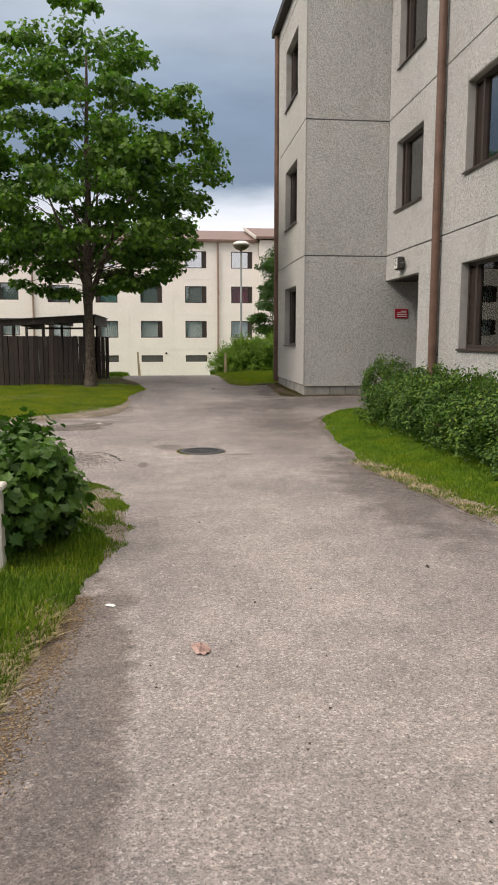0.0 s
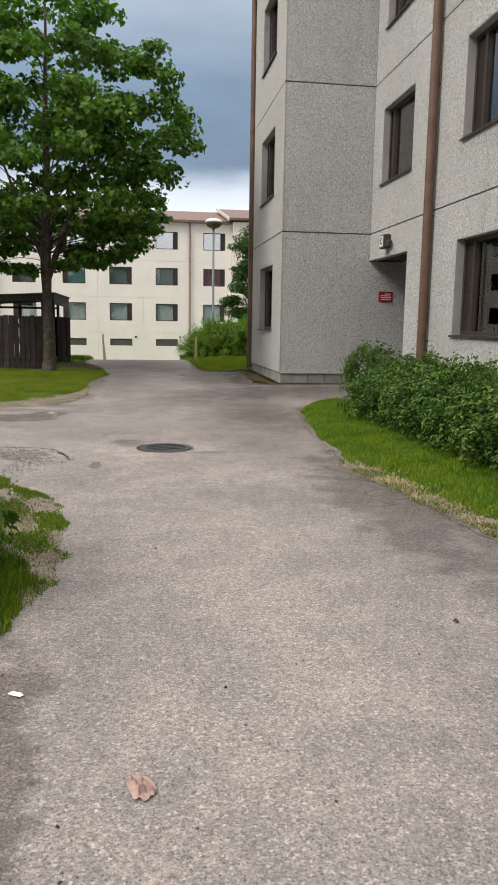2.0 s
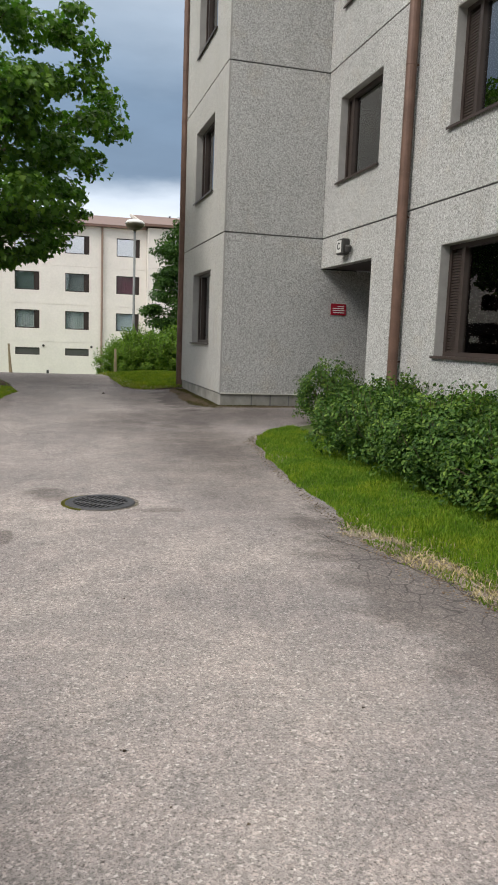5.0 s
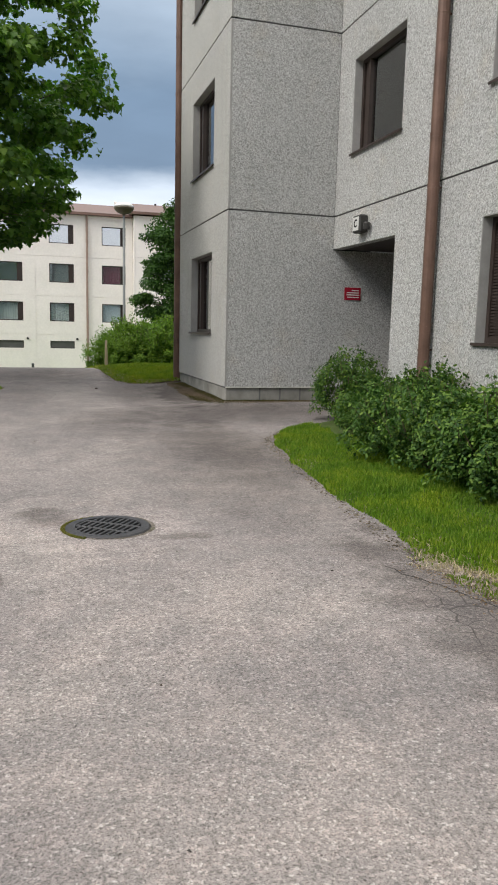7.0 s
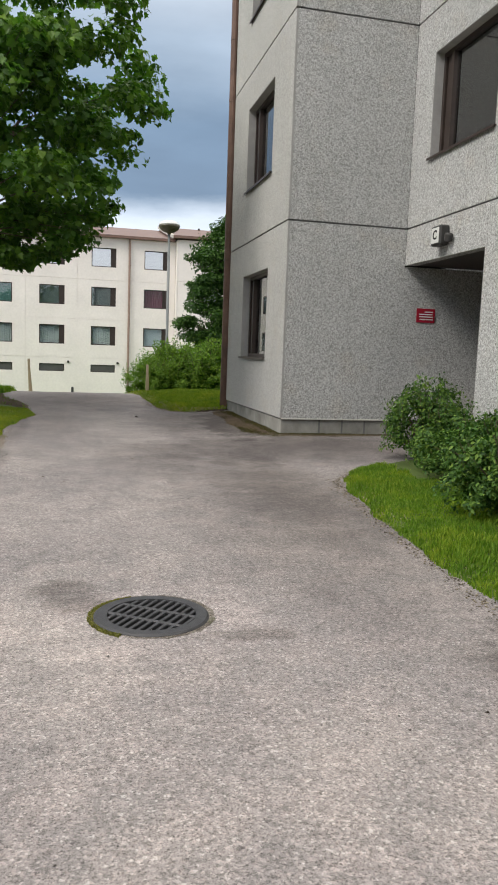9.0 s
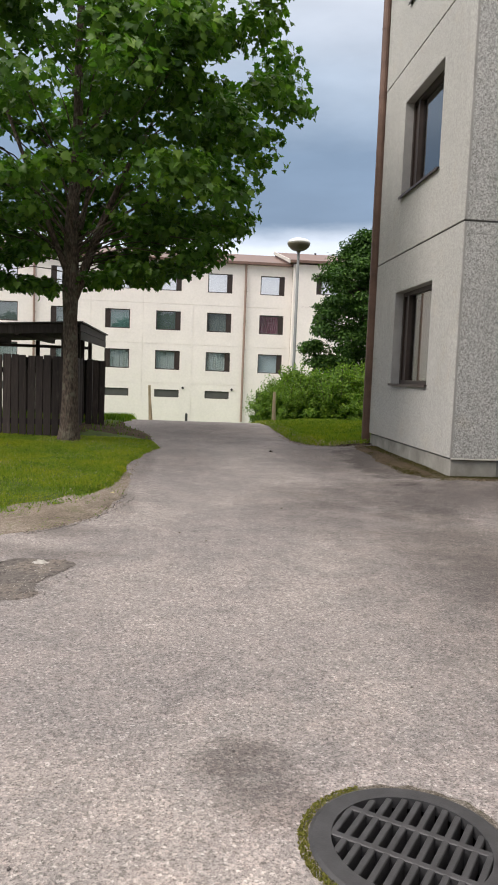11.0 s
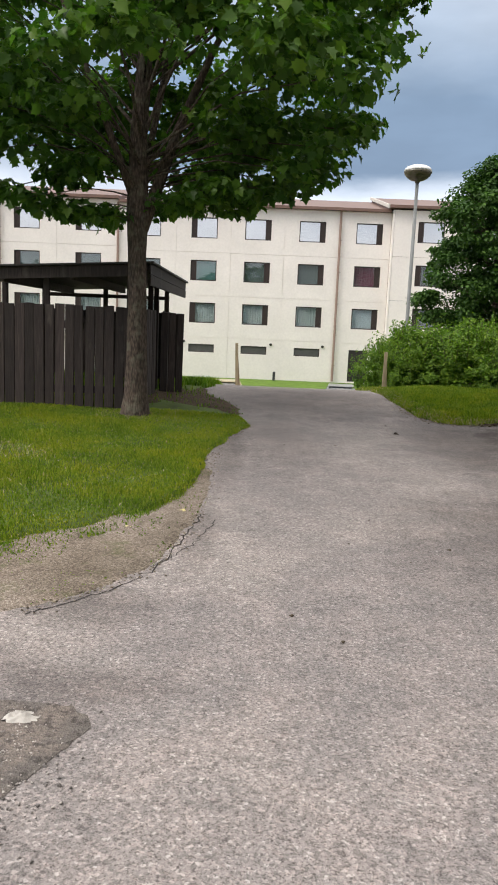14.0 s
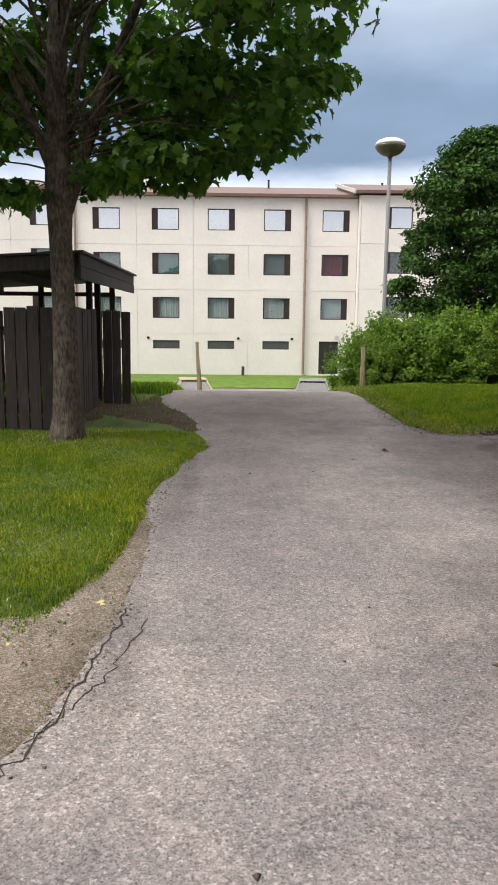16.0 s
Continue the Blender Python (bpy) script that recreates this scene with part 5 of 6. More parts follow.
def shrub_mesh(seed, radius, height, clumps, per, size, shape, cr, shoots=0):
    rng = np.random.default_rng(seed)
    a = rng.uniform(0, 2 * np.pi, clumps)
    u = rng.random(clumps) ** 0.5
    h = rng.uniform(0.08, 1.0, clumps)
    prof = np.sqrt(np.clip(1 - (np.abs(h - 0.42) / 0.62) ** 2.4, 0.05, 1))
    lob = 1 + 0.16 * np.sin(3 * a + seed) + 0.1 * np.sin(5 * a - seed * 2)
    c = np.stack([radius * u * prof * lob * np.cos(a), radius * u * prof * lob * np.sin(a), 0.05 + h * height * (0.82 + 0.18 * np.sin(4 * a + seed))], -1)
    P, N = scatter(c, rng.uniform(0.7, 1.3, clumps) * cr, per, seed + 1, 0.85)
    P[:, 2] = np.maximum(P[:, 2], 0.02)
    N[:, :2] += c.repeat(per, axis=0)[:, :2] / radius * 0.7
    st = bmesh.new()
    for i in range(shoots):
        b, g = rng.uniform(0, 2 * np.pi), rng.random() ** 0.5 * radius * 0.95
        foot = np.array([g * np.cos(b), g * np.sin(b), height * (0.95 - 0.55 * (g / radius) ** 2)])
        tip = foot + np.array([0.25 * np.cos(b) * g, 0.25 * np.sin(b) * g, rng.uniform(0.15, 0.5) * height * 0.7])
        tube(st, [tuple(foot), tuple(tip)], [0.005, 0.002], 4, cap=False)
        w = rng.random((26, 1))
        P = np.concatenate([P, foot + (tip - foot) * w + rng.normal(0, 0.03, (26, 3))])
        N = np.concatenate([N, rng.normal(0, 0.5, (26, 3)) + (np.cos(b), np.sin(b), 0.6)])
    V, F = leaves(P, N, size, shape, seed + 2, 0.5)
    for p in c[:: max(1, clumps // 26)]:
        tube(st, [(p[0] * 0.1, p[1] * 0.1, -0.05), (p[0] * 0.5, p[1] * 0.5, p[2] * 0.6), tuple(p)], [0.012, 0.008, 0.003], 5, cap=False)
    return fast_mesh("foliage", V, F), st


def shrub(name, label, group, seed, radius, height, clumps, per, size, shape, cr, mat, shoots=0):
    t = thing(name, label, "bush", group)
    me, st = shrub_mesh(seed, radius, height, clumps, per, size, shape, cr, shoots)
    link("foliage", me, mat, t)["kind"] = "stuff"
    part("woody_base", st, STEM, t)["kind"] = "stuff"
    return t


roses = [shrub("rose_bush", "low dark green rose bush beside the pebble-dash wall", "rose bushes along the wall", 31 + 7 * k, 0.56, 0.64 + 0.08 * k, 150, 46, 0.047, OVAL, 0.105, ROSE, 20) for k in range(3)]
rng = np.random.default_rng(30)
k = 0
for y in np.arange(5.6, 15.1, 0.72):
    for x in (4.18, 4.62, 5.02):
        if (y > 12.6 and x < 4.5) or (y > 13.6 and x < 4.9):
            continue
        xx, yy = x + rng.uniform(-0.1, 0.1), y + rng.uniform(-0.2, 0.2)
        m = pose(xx, yy, float(G(xx, yy)) + 0.08, 0, 0, rng.uniform(0, 360))
        if k < 3:
            roses[k].matrix_basis = m
        else:
            o = copy_thing(roses[rng.integers(3)], m)
            o.scale = [rng.uniform(0.85, 1.1), rng.uniform(0.85, 1.1), rng.uniform(0.75, 1.2)]
        k += 1

cur = shrub("broadleaf_bush", "dark green broad-leaved bush growing out of uncut grass", "", 61, 0.62, 0.80, 210, 34, 0.074, LOBED, 0.15, BROAD, 10)
cur.matrix_basis = pose(-0.66, 5.85, 0.0)
cur2 = shrub("broadleaf_bush", "smaller green bush behind the post in grass", "", 71, 0.5, 0.9, 110, 30, 0.074, LOBED, 0.15, BROAD, 6)
cur2.matrix_basis = pose(-1.35, 7.3, 0.04)

hedges = [shrub("hedge_shrub", "bright green leafy shrub in the hedge by the lawn", "hedge by the lawn", 81 + 9 * q, 0.95, 1.35 + 0.15 * q, 210, 60, 0.068, OVAL, 0.15, HEDGE, 85) for q in range(2)]
spots = [(2.68, 26.6), (3.35, 27.2), (4.3, 26.9), (5.3, 27.3), (6.3, 27.0), (7.4, 27.2), (3.9, 28.2), (5.0, 28.5), (6.0, 28.4)]
for q, (x, y) in enumerate(spots):
    m = pose(x, y, float(G(x, y)) + 0.03, 0, 0, 67 * q)
    o = hedges[q] if q < 2 else copy_thing(hedges[q % 2], m)
    o.matrix_basis = m
    f = (0.68, 0.95, 1.02, 1.08, 1.0, 1.0, 1.1, 1.15, 1.1)[q]
    o.scale = (f, f, f)


def rowan():
    X0, Y0 = 5.8, 30.0
    z0 = float(G(X0, Y0))
    t = thing("rowan_tree", "dark green many-leaved tree rising behind the hedge", "tree", at=(X0, Y0, z0))
    bm = bmesh.new()
    tube(bm, [(0, 0, -0.2), (0.03, 0, 1.0), (0, 0.02, 2.5), (0.05, 0, 4.2), (0, 0, 5.6)], [0.12, 0.1, 0.075, 0.045, 0.012], 10)
    part("trunk", bm, BARK, t, smooth=True)
    rng = np.random.default_rng(91)
    ends = []
    for i in range(380):
        z = rng.uniform(0.9, 6.2)
        R = np.interp(z, [0.8, 1.6, 2.6, 3.8, 5.0, 5.7, 6.3], [0.45, 0.95, 1.75, 1.85, 1.35, 0.75, 0.12])
        a = rng.uniform(0, 2 * math.pi)
        rr = R * (1 + 0.14 * math.sin(3 * a + z * 2) + 0.12 * math.sin(2 * a - z * 3.7)) * (0.2 + 0.8 * rng.random() ** 0.5)
        rr = min(rr, 0.95 + 0.27 * z)
        ends.append((rr * math.cos(a), rr * math.sin(a), z))
    bm = bmesh.new()
    for e in ends[::3]:
        b = Vector((0, 0, max(0.6, e[2] - 0.8)))
        tube(bm, [b, b.lerp(Vector(e), 0.5) + Vector((0, 0, 0.1)), e], [0.022, 0.014, 0.005], 5, cap=False)
    part("branching", bm, BARK, t)["kind"] = "stuff"
    P, N = scatter(ends, rng.uniform(0.24, 0.48, len(ends)), 230, 92, 0.5)
    V, F = leaves(P, N, 0.1, OVAL, 93, 0.5, 0.8)
    link("crown", fast_mesh("crown", V, F), ROWAN, t)["kind"] = "stuff"


rowan()

# ---- street lamp, stakes, post ----
GALV = mat_plain("galvanised_steel", (0.20, 0.21, 0.21), 0.65, 0.15, 7, 0.2, 0.3, 0.05)
SHELL = mat_plain("lamp_bowl_olive", (0.10, 0.088, 0.055), 0.35, 0.15, 5, 0.0, 0.5, 0)
RAWWOOD = mat_plain("weathered_raw_wood", (0.36, 0.29, 0.19), 0.85, 0.25, 9, stretch=(5, 5, 0.5))
X0, Y0 = 3.24, 27.66
lamp = thing("street_lamp", "park lamp with a white-topped bowl head on grey steel pole", "street lamp", at=(X0, Y0, float(G(X0, Y0))))
hz = 4.54 - float(G(X0, Y0))
bm = bmesh.new()
tube(bm, [(0, 0, -0.3), (0, 0, 1.2), (0, 0, 1.25), (0, 0, hz)], [0.055, 0.055, 0.04, 0.036], 14)
part("pole", bm, GALV, lamp, smooth=True)
bm = bmesh.new()
lathe(bm, [(0.045, hz - 0.02), (0.055, hz + 0.015), (0.13, hz + 0.03), (0.205, hz + 0.07), (0.262, hz + 0.125), (0.29, hz + 0.175), (0.297, hz + 0.21)], 28)
part("bowl", bm, SHELL, lamp, "olive brown lower bowl", smooth=True)
bm = bmesh.new()
lathe(bm, [(0.298, hz + 0.213), (0.285, hz + 0.25), (0.24, hz + 0.3), (0.15, hz + 0.335), (0.05, hz + 0.345)], 28)
part("top", bm, OPAL, lamp, "white domed top", smooth=True)


def stake(x, y, h, lean, label):
    g = float(G(x, y))
    t = thing("wooden_stake", label, "stake", at=(x, y, g))
    bm = bmesh.new()
    box(bm, -0.03, 0.03, -0.02, 0.02, -0.2, h, bevel=0.004)
    part("board", bm, RAWWOOD, t).matrix_basis = pose(0, 0, 0, 0, lean, 0)
    bm = bmesh.new()
    box(bm, -0.025, 0.025, 0.022, 0.055, -0.2, h * 0.98, bevel=0.004)
    part("board", bm, RAWWOOD, t).matrix_basis = pose(0.05, 0, 0, 0, lean - 3.5, 0)
    return t


stake(-0.42, 26.9, 1.0, -2.0, "two leaning pale weathered boards standing at the crest")
stake(2.5, 25.7, 0.78, 1.0, "pale weathered wooden marker boards beside the hedge")
post = thing("wooden_post", "short white-painted wooden post with a sloping cap in grass", "post", at=(-0.49, 5.2, 0.03))
bm = bmesh.new()
box(bm, -0.05, 0.05, -0.05, 0.05, -0.2, 0.52, bevel=0.006)
part("shaft", bm, PAINTWHITE, post)
bm = bmesh.new()
box(bm, -0.07, 0.07, -0.07, 0.07, 0.52, 0.56, bevel=0.01)
part("cap", bm, PAINTWHITE, post)


# ---- drain cover ----
GRITTY = mat_soil("grey_grit", (0.78, 0.8, 0.84))


def drain():
    x, y = 1.0, 10.38
    t = thing("drain_cover", "round cast-iron drain grate set in asphalt", "drain cover", at=(x, y, float(G(x, y))))
    bm = bmesh.new()
    for (r0, z0), (r1, z1) in (((0.298, -0.03), (0.298, 0.007)), ((0.298, 0.007), (0.286, 0.014)), ((0.286, 0.014), (0.232, 0.014)), ((0.232, 0.014), (0.228, -0.02))):
        k = 40
        a = [bm.verts.new((r0 * math.cos(2 * math.pi * i / k), r0 * math.sin(2 * math.pi * i / k), z0)) for i in range(k)]
        b = [bm.verts.new((r1 * math.cos(2 * math.pi * i / k), r1 * math.sin(2 * math.pi * i / k), z1)) for i in range(k)]
        for i in range(k):
            bm.faces.new((a[i], a[(i + 1) % k], b[(i + 1) % k], b[i]))
    bmesh.ops.remove_doubles(bm, verts=bm.verts[:], dist=1e-5)
    part("frame_ring", bm, IRON, t)
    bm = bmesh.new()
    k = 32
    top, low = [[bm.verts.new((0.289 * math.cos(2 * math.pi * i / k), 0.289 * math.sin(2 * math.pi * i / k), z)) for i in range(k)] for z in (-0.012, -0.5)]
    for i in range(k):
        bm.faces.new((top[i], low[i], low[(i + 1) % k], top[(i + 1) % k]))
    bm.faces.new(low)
    part("pit", bm, PITDARK, t, "shaft below the bars, coloured near black for its shade")
    turn = pose(0, 0, 0, 0, 0, -35)
    for i in range(-5, 6):
        u = 0.043 * i
        h = math.sqrt(max(0.231 ** 2 - u * u, 0.0004))
        bm = bmesh.new()
        box(bm, u - 0.0105, u + 0.0105, -h, h, -0.055, 0.0115, bevel=0.003)
        part("bar", bm, IRON, t).matrix_basis = turn
    for v in (-0.075, 0.075):
        h = math.sqrt(0.231 ** 2 - v * v)
        bm = bmesh.new()
        box(bm, -h, h, v - 0.012, v + 0.012, -0.055, 0.0125, bevel=0.003)
        part("cross_bar", bm, IRON, t).matrix_basis = turn
    bm = bmesh.new()
    k = 44
    rr = [0.318 + 0.006 * math.sin(3 * i) + 0.012 * math.cos(2 * math.pi * i / k - 0.3) + 0.005 * math.sin(1.7 * i) for i in range(k)]
    a = [bm.verts.new((0.297 * math.cos(2 * math.pi * i / k), 0.297 * math.sin(2 * math.pi * i / k), 0.005)) for i in range(k)]
    b = [bm.verts.new((rr[i] * math.cos(2 * math.pi * i / k), rr[i] * math.sin(2 * math.pi * i / k), 0.003)) for i in range(k)]
    for i in range(k):
        bm.faces.new((a[i], b[i], b[(i + 1) % k], a[(i + 1) % k]))
    part("dirt_collar", bm, GRITTY, t, "ring of grit round the iron frame")
    return t


drain()


# ---- dirt, cracks and litter on the ground ----
def dirt(name, line, w0, w1, mat, label, lift=0.006, seed=5):
    """A ragged strip of loose soil along a line."""
    rng = np.random.default_rng(seed)
    e = smooth_line(line, 12)
    d = np.gradient(e, axis=0)
    nrm = np.stack([-d[:, 1], d[:, 0]], -1) / np.linalg.norm(d, axis=1)[:, None]
    wob = lambda: np.convolve(rng.normal(0, 1, len(e) + 4), np.ones(5) / 5, "valid")
    taper = np.sin(np.linspace(0.08, math.pi - 0.08, len(e))) ** 0.5
    a = e + nrm * (w0 * taper * (1 + 0.4 * wob()))[:, None]
    b = e - nrm * (w1 * taper * (1 + 0.4 * wob()))[:, None]
    rows = np.linspace(0, 1, 8)
    XY = a[None] * (1 - rows)[:, None, None] + b[None] * rows[:, None, None]
    Z = G(XY[..., 0], XY[..., 1]) + lift * (np.sin(rows * math.pi)[:, None] * 1.5 - 0.3)
    v = np.concatenate([XY, Z[..., None]], -1).reshape(-1, 3)
    m = len(e)
    i = np.arange(7)[:, None] * m + np.arange(m - 1)[None]
    f = np.stack([i, i + 1, i + 1 + m, i + m], -1).reshape(-1, 4)
    o = link(name, fast_mesh(name, v, f), mat, smooth=True)
    return tagged(o, label, "soil", kind="structure")


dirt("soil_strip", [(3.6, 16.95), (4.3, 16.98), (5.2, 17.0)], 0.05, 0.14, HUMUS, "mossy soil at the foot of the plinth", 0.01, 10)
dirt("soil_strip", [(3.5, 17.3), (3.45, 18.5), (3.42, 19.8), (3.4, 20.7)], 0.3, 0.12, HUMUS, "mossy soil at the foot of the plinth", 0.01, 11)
CRACK = mat_plain("crack_dirt", (0.035, 0.032, 0.03), 0.95, 0.2, 20)


def crack(pts, w, seed):
    rng = np.random.default_rng(seed)
    e = smooth_line(pts, 9)
    e = e + rng.normal(0, 0.012, e.shape)
    d = np.gradient(e, axis=0)
    n = np.stack([-d[:, 1], d[:, 0]], -1) / np.linalg.norm(d, axis=1)[:, None]
    ww = w * rng.uniform(0.4, 1.2, len(e))[:, None]
    XY = np.stack([e + n * ww, e - n * ww], 0)
    Z = G(XY[..., 0], XY[..., 1]) + 0.002
    v = np.concatenate([XY, Z[..., None]], -1).reshape(-1, 3)
    m = len(e)
    i = np.arange(m - 1)[:, None]
    f = np.concatenate([i, i + 1, i + 1 + m, i + m], 1)
    o = link("crack", fast_mesh("crack", v, f), CRACK)
    return tagged(o, "dark jagged crack in the asphalt", "crack", kind="structure")


for q, (pts, w) in enumerate((([(-0.85, 14.22), (-0.72, 14.36), (-0.5, 14.62), (-0.36, 15.0), (-0.29, 15.5), (-0.24, 16.0)], 0.005), ([(-0.4, 14.9), (-0.3, 15.15), (-0.2, 15.45), (-0.12, 15.9)], 0.0035), ([(2.5, 9.1), (2.75, 8.4), (2.92, 7.6), (2.98, 6.8), (3.1, 6.0)], 0.005),
                             ([(-1.3, 10.3), (-0.7, 10.38), (-0.3, 10.3), (-0.08, 9.95)], 0.013), ([(-0.2, 10.1), (-0.05, 9.8), (-0.02, 9.6)], 0.014))):
    crack(pts, w, 40 + q)



def mat_crumbs(name, cols):
    m = Mat(name, 0.95, 0, 0.15)
    m.color(m.ramp(m.geo.outputs["Random Per Island"], [(k / (len(cols) - 1), c) for k, c in enumerate(cols)]))
    return m.m


GRIT = mat_crumbs("loose_grit", [(0.09, 0.082, 0.078), (0.2, 0.185, 0.175), (0.3, 0.275, 0.255), (0.45, 0.42, 0.39)])
LITTER = mat_crumbs("leaf_litter", [(0.11, 0.068, 0.04), (0.19, 0.125, 0.072), (0.3, 0.225, 0.145), (0.13, 0.105, 0.055)])
CLODS = mat_crumbs("soil_clods", [(0.06, 0.048, 0.036), (0.11, 0.09, 0.065), (0.18, 0.15, 0.11), (0.30, 0.26, 0.19)])


def crumbs(name, line, spread, count, size, flat, mat, label, seed, category="gravel"):
    """Small broken bits scattered about a line on the ground."""
    rng = np.random.default_rng(seed)
    e = smooth_line(line, 10)
    t = rng.uniform(0, len(e) - 1, count)
    i = t.astype(int)
    f = (t - i)[:, None]
    p = e[i] * (1 - f) + e[np.minimum(i + 1, len(e) - 1)] * f + rng.normal(0, 1, (count, 2)) * spread * (0.5 + 0.8 * rng.random((count, 1)))
    base = np.array([(1, 0, -0.3), (-0.5, 0.87, -0.3), (-0.5, -0.87, -0.3), (0.25, 0.1, 0.8), (-0.1, -0.3, 0.6)])
    s = size * rng.uniform(0.35, 1.3, count) ** 1.3
    a = rng.uniform(0, 2 * np.pi, count)
    b = base[None] * rng.uniform(0.6, 1.4, (count, 5, 3))
    x = b[..., 0] * np.cos(a)[:, None] - b[..., 1] * np.sin(a)[:, None]
    y = b[..., 0] * np.sin(a)[:, None] + b[..., 1] * np.cos(a)[:, None]
    z = b[..., 2] * flat
    V = np.stack([x, y, z], -1) * s[:, None, None]
    V[..., 0] += p[:, :1]
    V[..., 1] += p[:, 1:]
    V[..., 2] += (G(p[:, 0], p[:, 1]) + 0.003 + 0.25 * flat * s)[:, None]
    F = (np.arange(count) * 5)[:, None, None] + np.array([(0, 1, 3), (1, 2, 4), (2, 0, 4), (0, 3, 4), (1, 4, 3), (0, 2, 1)])[None]
    o = link(name, fast_mesh(name, V.reshape(-1, 3), F.reshape(-1, 3)), mat)
    return tagged(o, label, category, kind="stuff")


crumbs("gravel", [(-1.3, 10.2), (-0.6, 10.1), (-0.35, 9.6), (-0.5, 9.0), (-0.8, 8.6)], 0.2, 1400, 0.008, 0.7, GRIT, "loose gravel on broken asphalt", 201)
crumbs("gravel", [(-1.4, 12.9), (-0.95, 13.1), (-0.6, 13.3), (-0.55, 12.95), (-0.62, 12.65)], 0.09, 1300, 0.006, 0.7, GRIT, "loose gravel in the broken patch", 202)
crumbs("gravel", [(-3.5, 13.7), (-2.2, 14.1), (-1.4, 14.7), (-0.85, 15.4), (-0.6, 16.0)], 0.22, 2200, 0.007, 0.6, GRIT, "loose grit on trodden soil", 213)
crumbs("gravel", [(0.4, 2.2), (1.2, 4.5), (1.0, 7.5), (1.3, 10.5), (0.8, 14), (0.9, 18)], 0.9, 500, 0.006, 0.7, GRIT, "scattered grit on the footpath", 203)
crumbs("leaf_litter", [(-0.13, 2.4), (-0.05, 3.3), (0.02, 4.1), (0.07, 4.8)], 0.06, 6500, 0.006, 0.14, LITTER, "brown dry leaf litter along the grass", 204, "leaf litter")
crumbs("leaf_litter", [(3.1, 6.2), (2.92, 7.4), (2.8, 8.4), (2.76, 9.2)], 0.09, 1500, 0.008, 0.12, LITTER, "brown dry leaf bits along the verge", 209, "leaf litter")
crumbs("soil_crumbs", [(3.2, 6.3), (3.0, 7.5), (2.79, 9.1), (2.93, 11.1), (3.12, 12.7), (3.34, 13.9), (3.9, 14.7)], 0.045, 2400, 0.009, 0.5, CLODS, "soil crumbs along the verge", 205, "soil")
crumbs("soil_crumbs", [(-0.9, 14.25), (-0.5, 14.75), (-0.33, 15.4), (-0.26, 16.3), (-0.3, 17.5), (-0.2, 19.0), (0.02, 20.1)], 0.05, 900, 0.008, 0.5, CLODS, "soil crumbs along the lawn's edge", 206, "soil")
crumbs("soil_crumbs", [(3.45, 20.7), (3.42, 19), (3.45, 17.4), (3.7, 16.9), (4.6, 16.95), (5.3, 16.98)], 0.07, 2200, 0.010, 0.5, CLODS, "dark mossy soil crumbs at the plinth", 207, "soil")
crumbs("soil_crumbs", [(2.15, 23.2), (2.2, 21.6), (2.45, 20.85), (2.9, 20.65), (3.5, 20.85)], 0.06, 900, 0.010, 0.5, CLODS, "soil crumbs along the lawn before the hedge", 208, "soil")



def pothole(outline, centre, seed):
    """A shallow broken patch: a ragged sheet of crumbled asphalt with a raised dark lip."""
    rng = np.random.default_rng(seed)
    e = smooth_line([*outline, outline[0]], 9)[:-1]
    e = e + rng.normal(0, 0.007, e.shape)
    c = np.array(centre)
    rows = (1.0, 0.985, 0.85, 0.65, 0.4, 0.15, 0.0)
    zz = (0.002, 0.005, 0.004, 0.004, 0.004, 0.004, 0.004)
    XY = np.stack([c + (e - c) * r for r in rows])
    Z = G(XY[..., 0], XY[..., 1]) + np.array(zz)[:, None] + rng.uniform(0, 0.003, XY.shape[:2]) * ((np.array(rows) < 0.98) & (np.array(rows) > 0.1))[:, None]
    v = np.concatenate([XY, Z[..., None]], -1).reshape(-1, 3)
    m = len(e)
    i, j = np.meshgrid(np.arange(len(rows) - 1), np.arange(m), indexing="ij")
    f = np.stack([i * m + j, i * m + (j + 1) % m, (i + 1) * m + (j + 1) % m, (i + 1) * m + j], -1).reshape(-1, 4)
    o = link("pothole", fast_mesh("pothole", v, f), BROKEN, smooth=True)
    tagged(o, "shallow pothole of crumbled dark asphalt and grit", "pothole", kind="structure")


def mat_broken():
    m = Mat("crumbled_asphalt", 0.95, 0, 0.15)
    sp = m.nt.nodes.new("ShaderNodeSeparateColor")
    m.L(m.mix(0.45, m.vor(150, "Color"), m.noise(60, 5, 0.7)), sp.inputs[0])
    c = m.ramp(sp.outputs[0], [(0.0, (0.085, 0.077, 0.071)), (0.45, (0.13, 0.117, 0.108)), (0.8, (0.17, 0.153, 0.142)), (1.0, (0.26, 0.24, 0.222))])
    c = m.mix(m.ramp(m.noise(3.2, 5, 0.65), [(0.47, 0.0), (0.58, 0.7)]), c, m.mix(1.0, c, (1.5, 1.4, 1.33), "MULTIPLY"))
    c = m.mix(m.ramp(m.noise(30, 4, 0.6), [(0.38, 0.7), (0.5, 0.0)]), c, (0.05, 0.045, 0.042))
    m.color(c)
    m.bump(m.mix(0.6, m.vor(150), m.noise(30, 6, 0.65)), 0.9, 0.012)
    return m.m


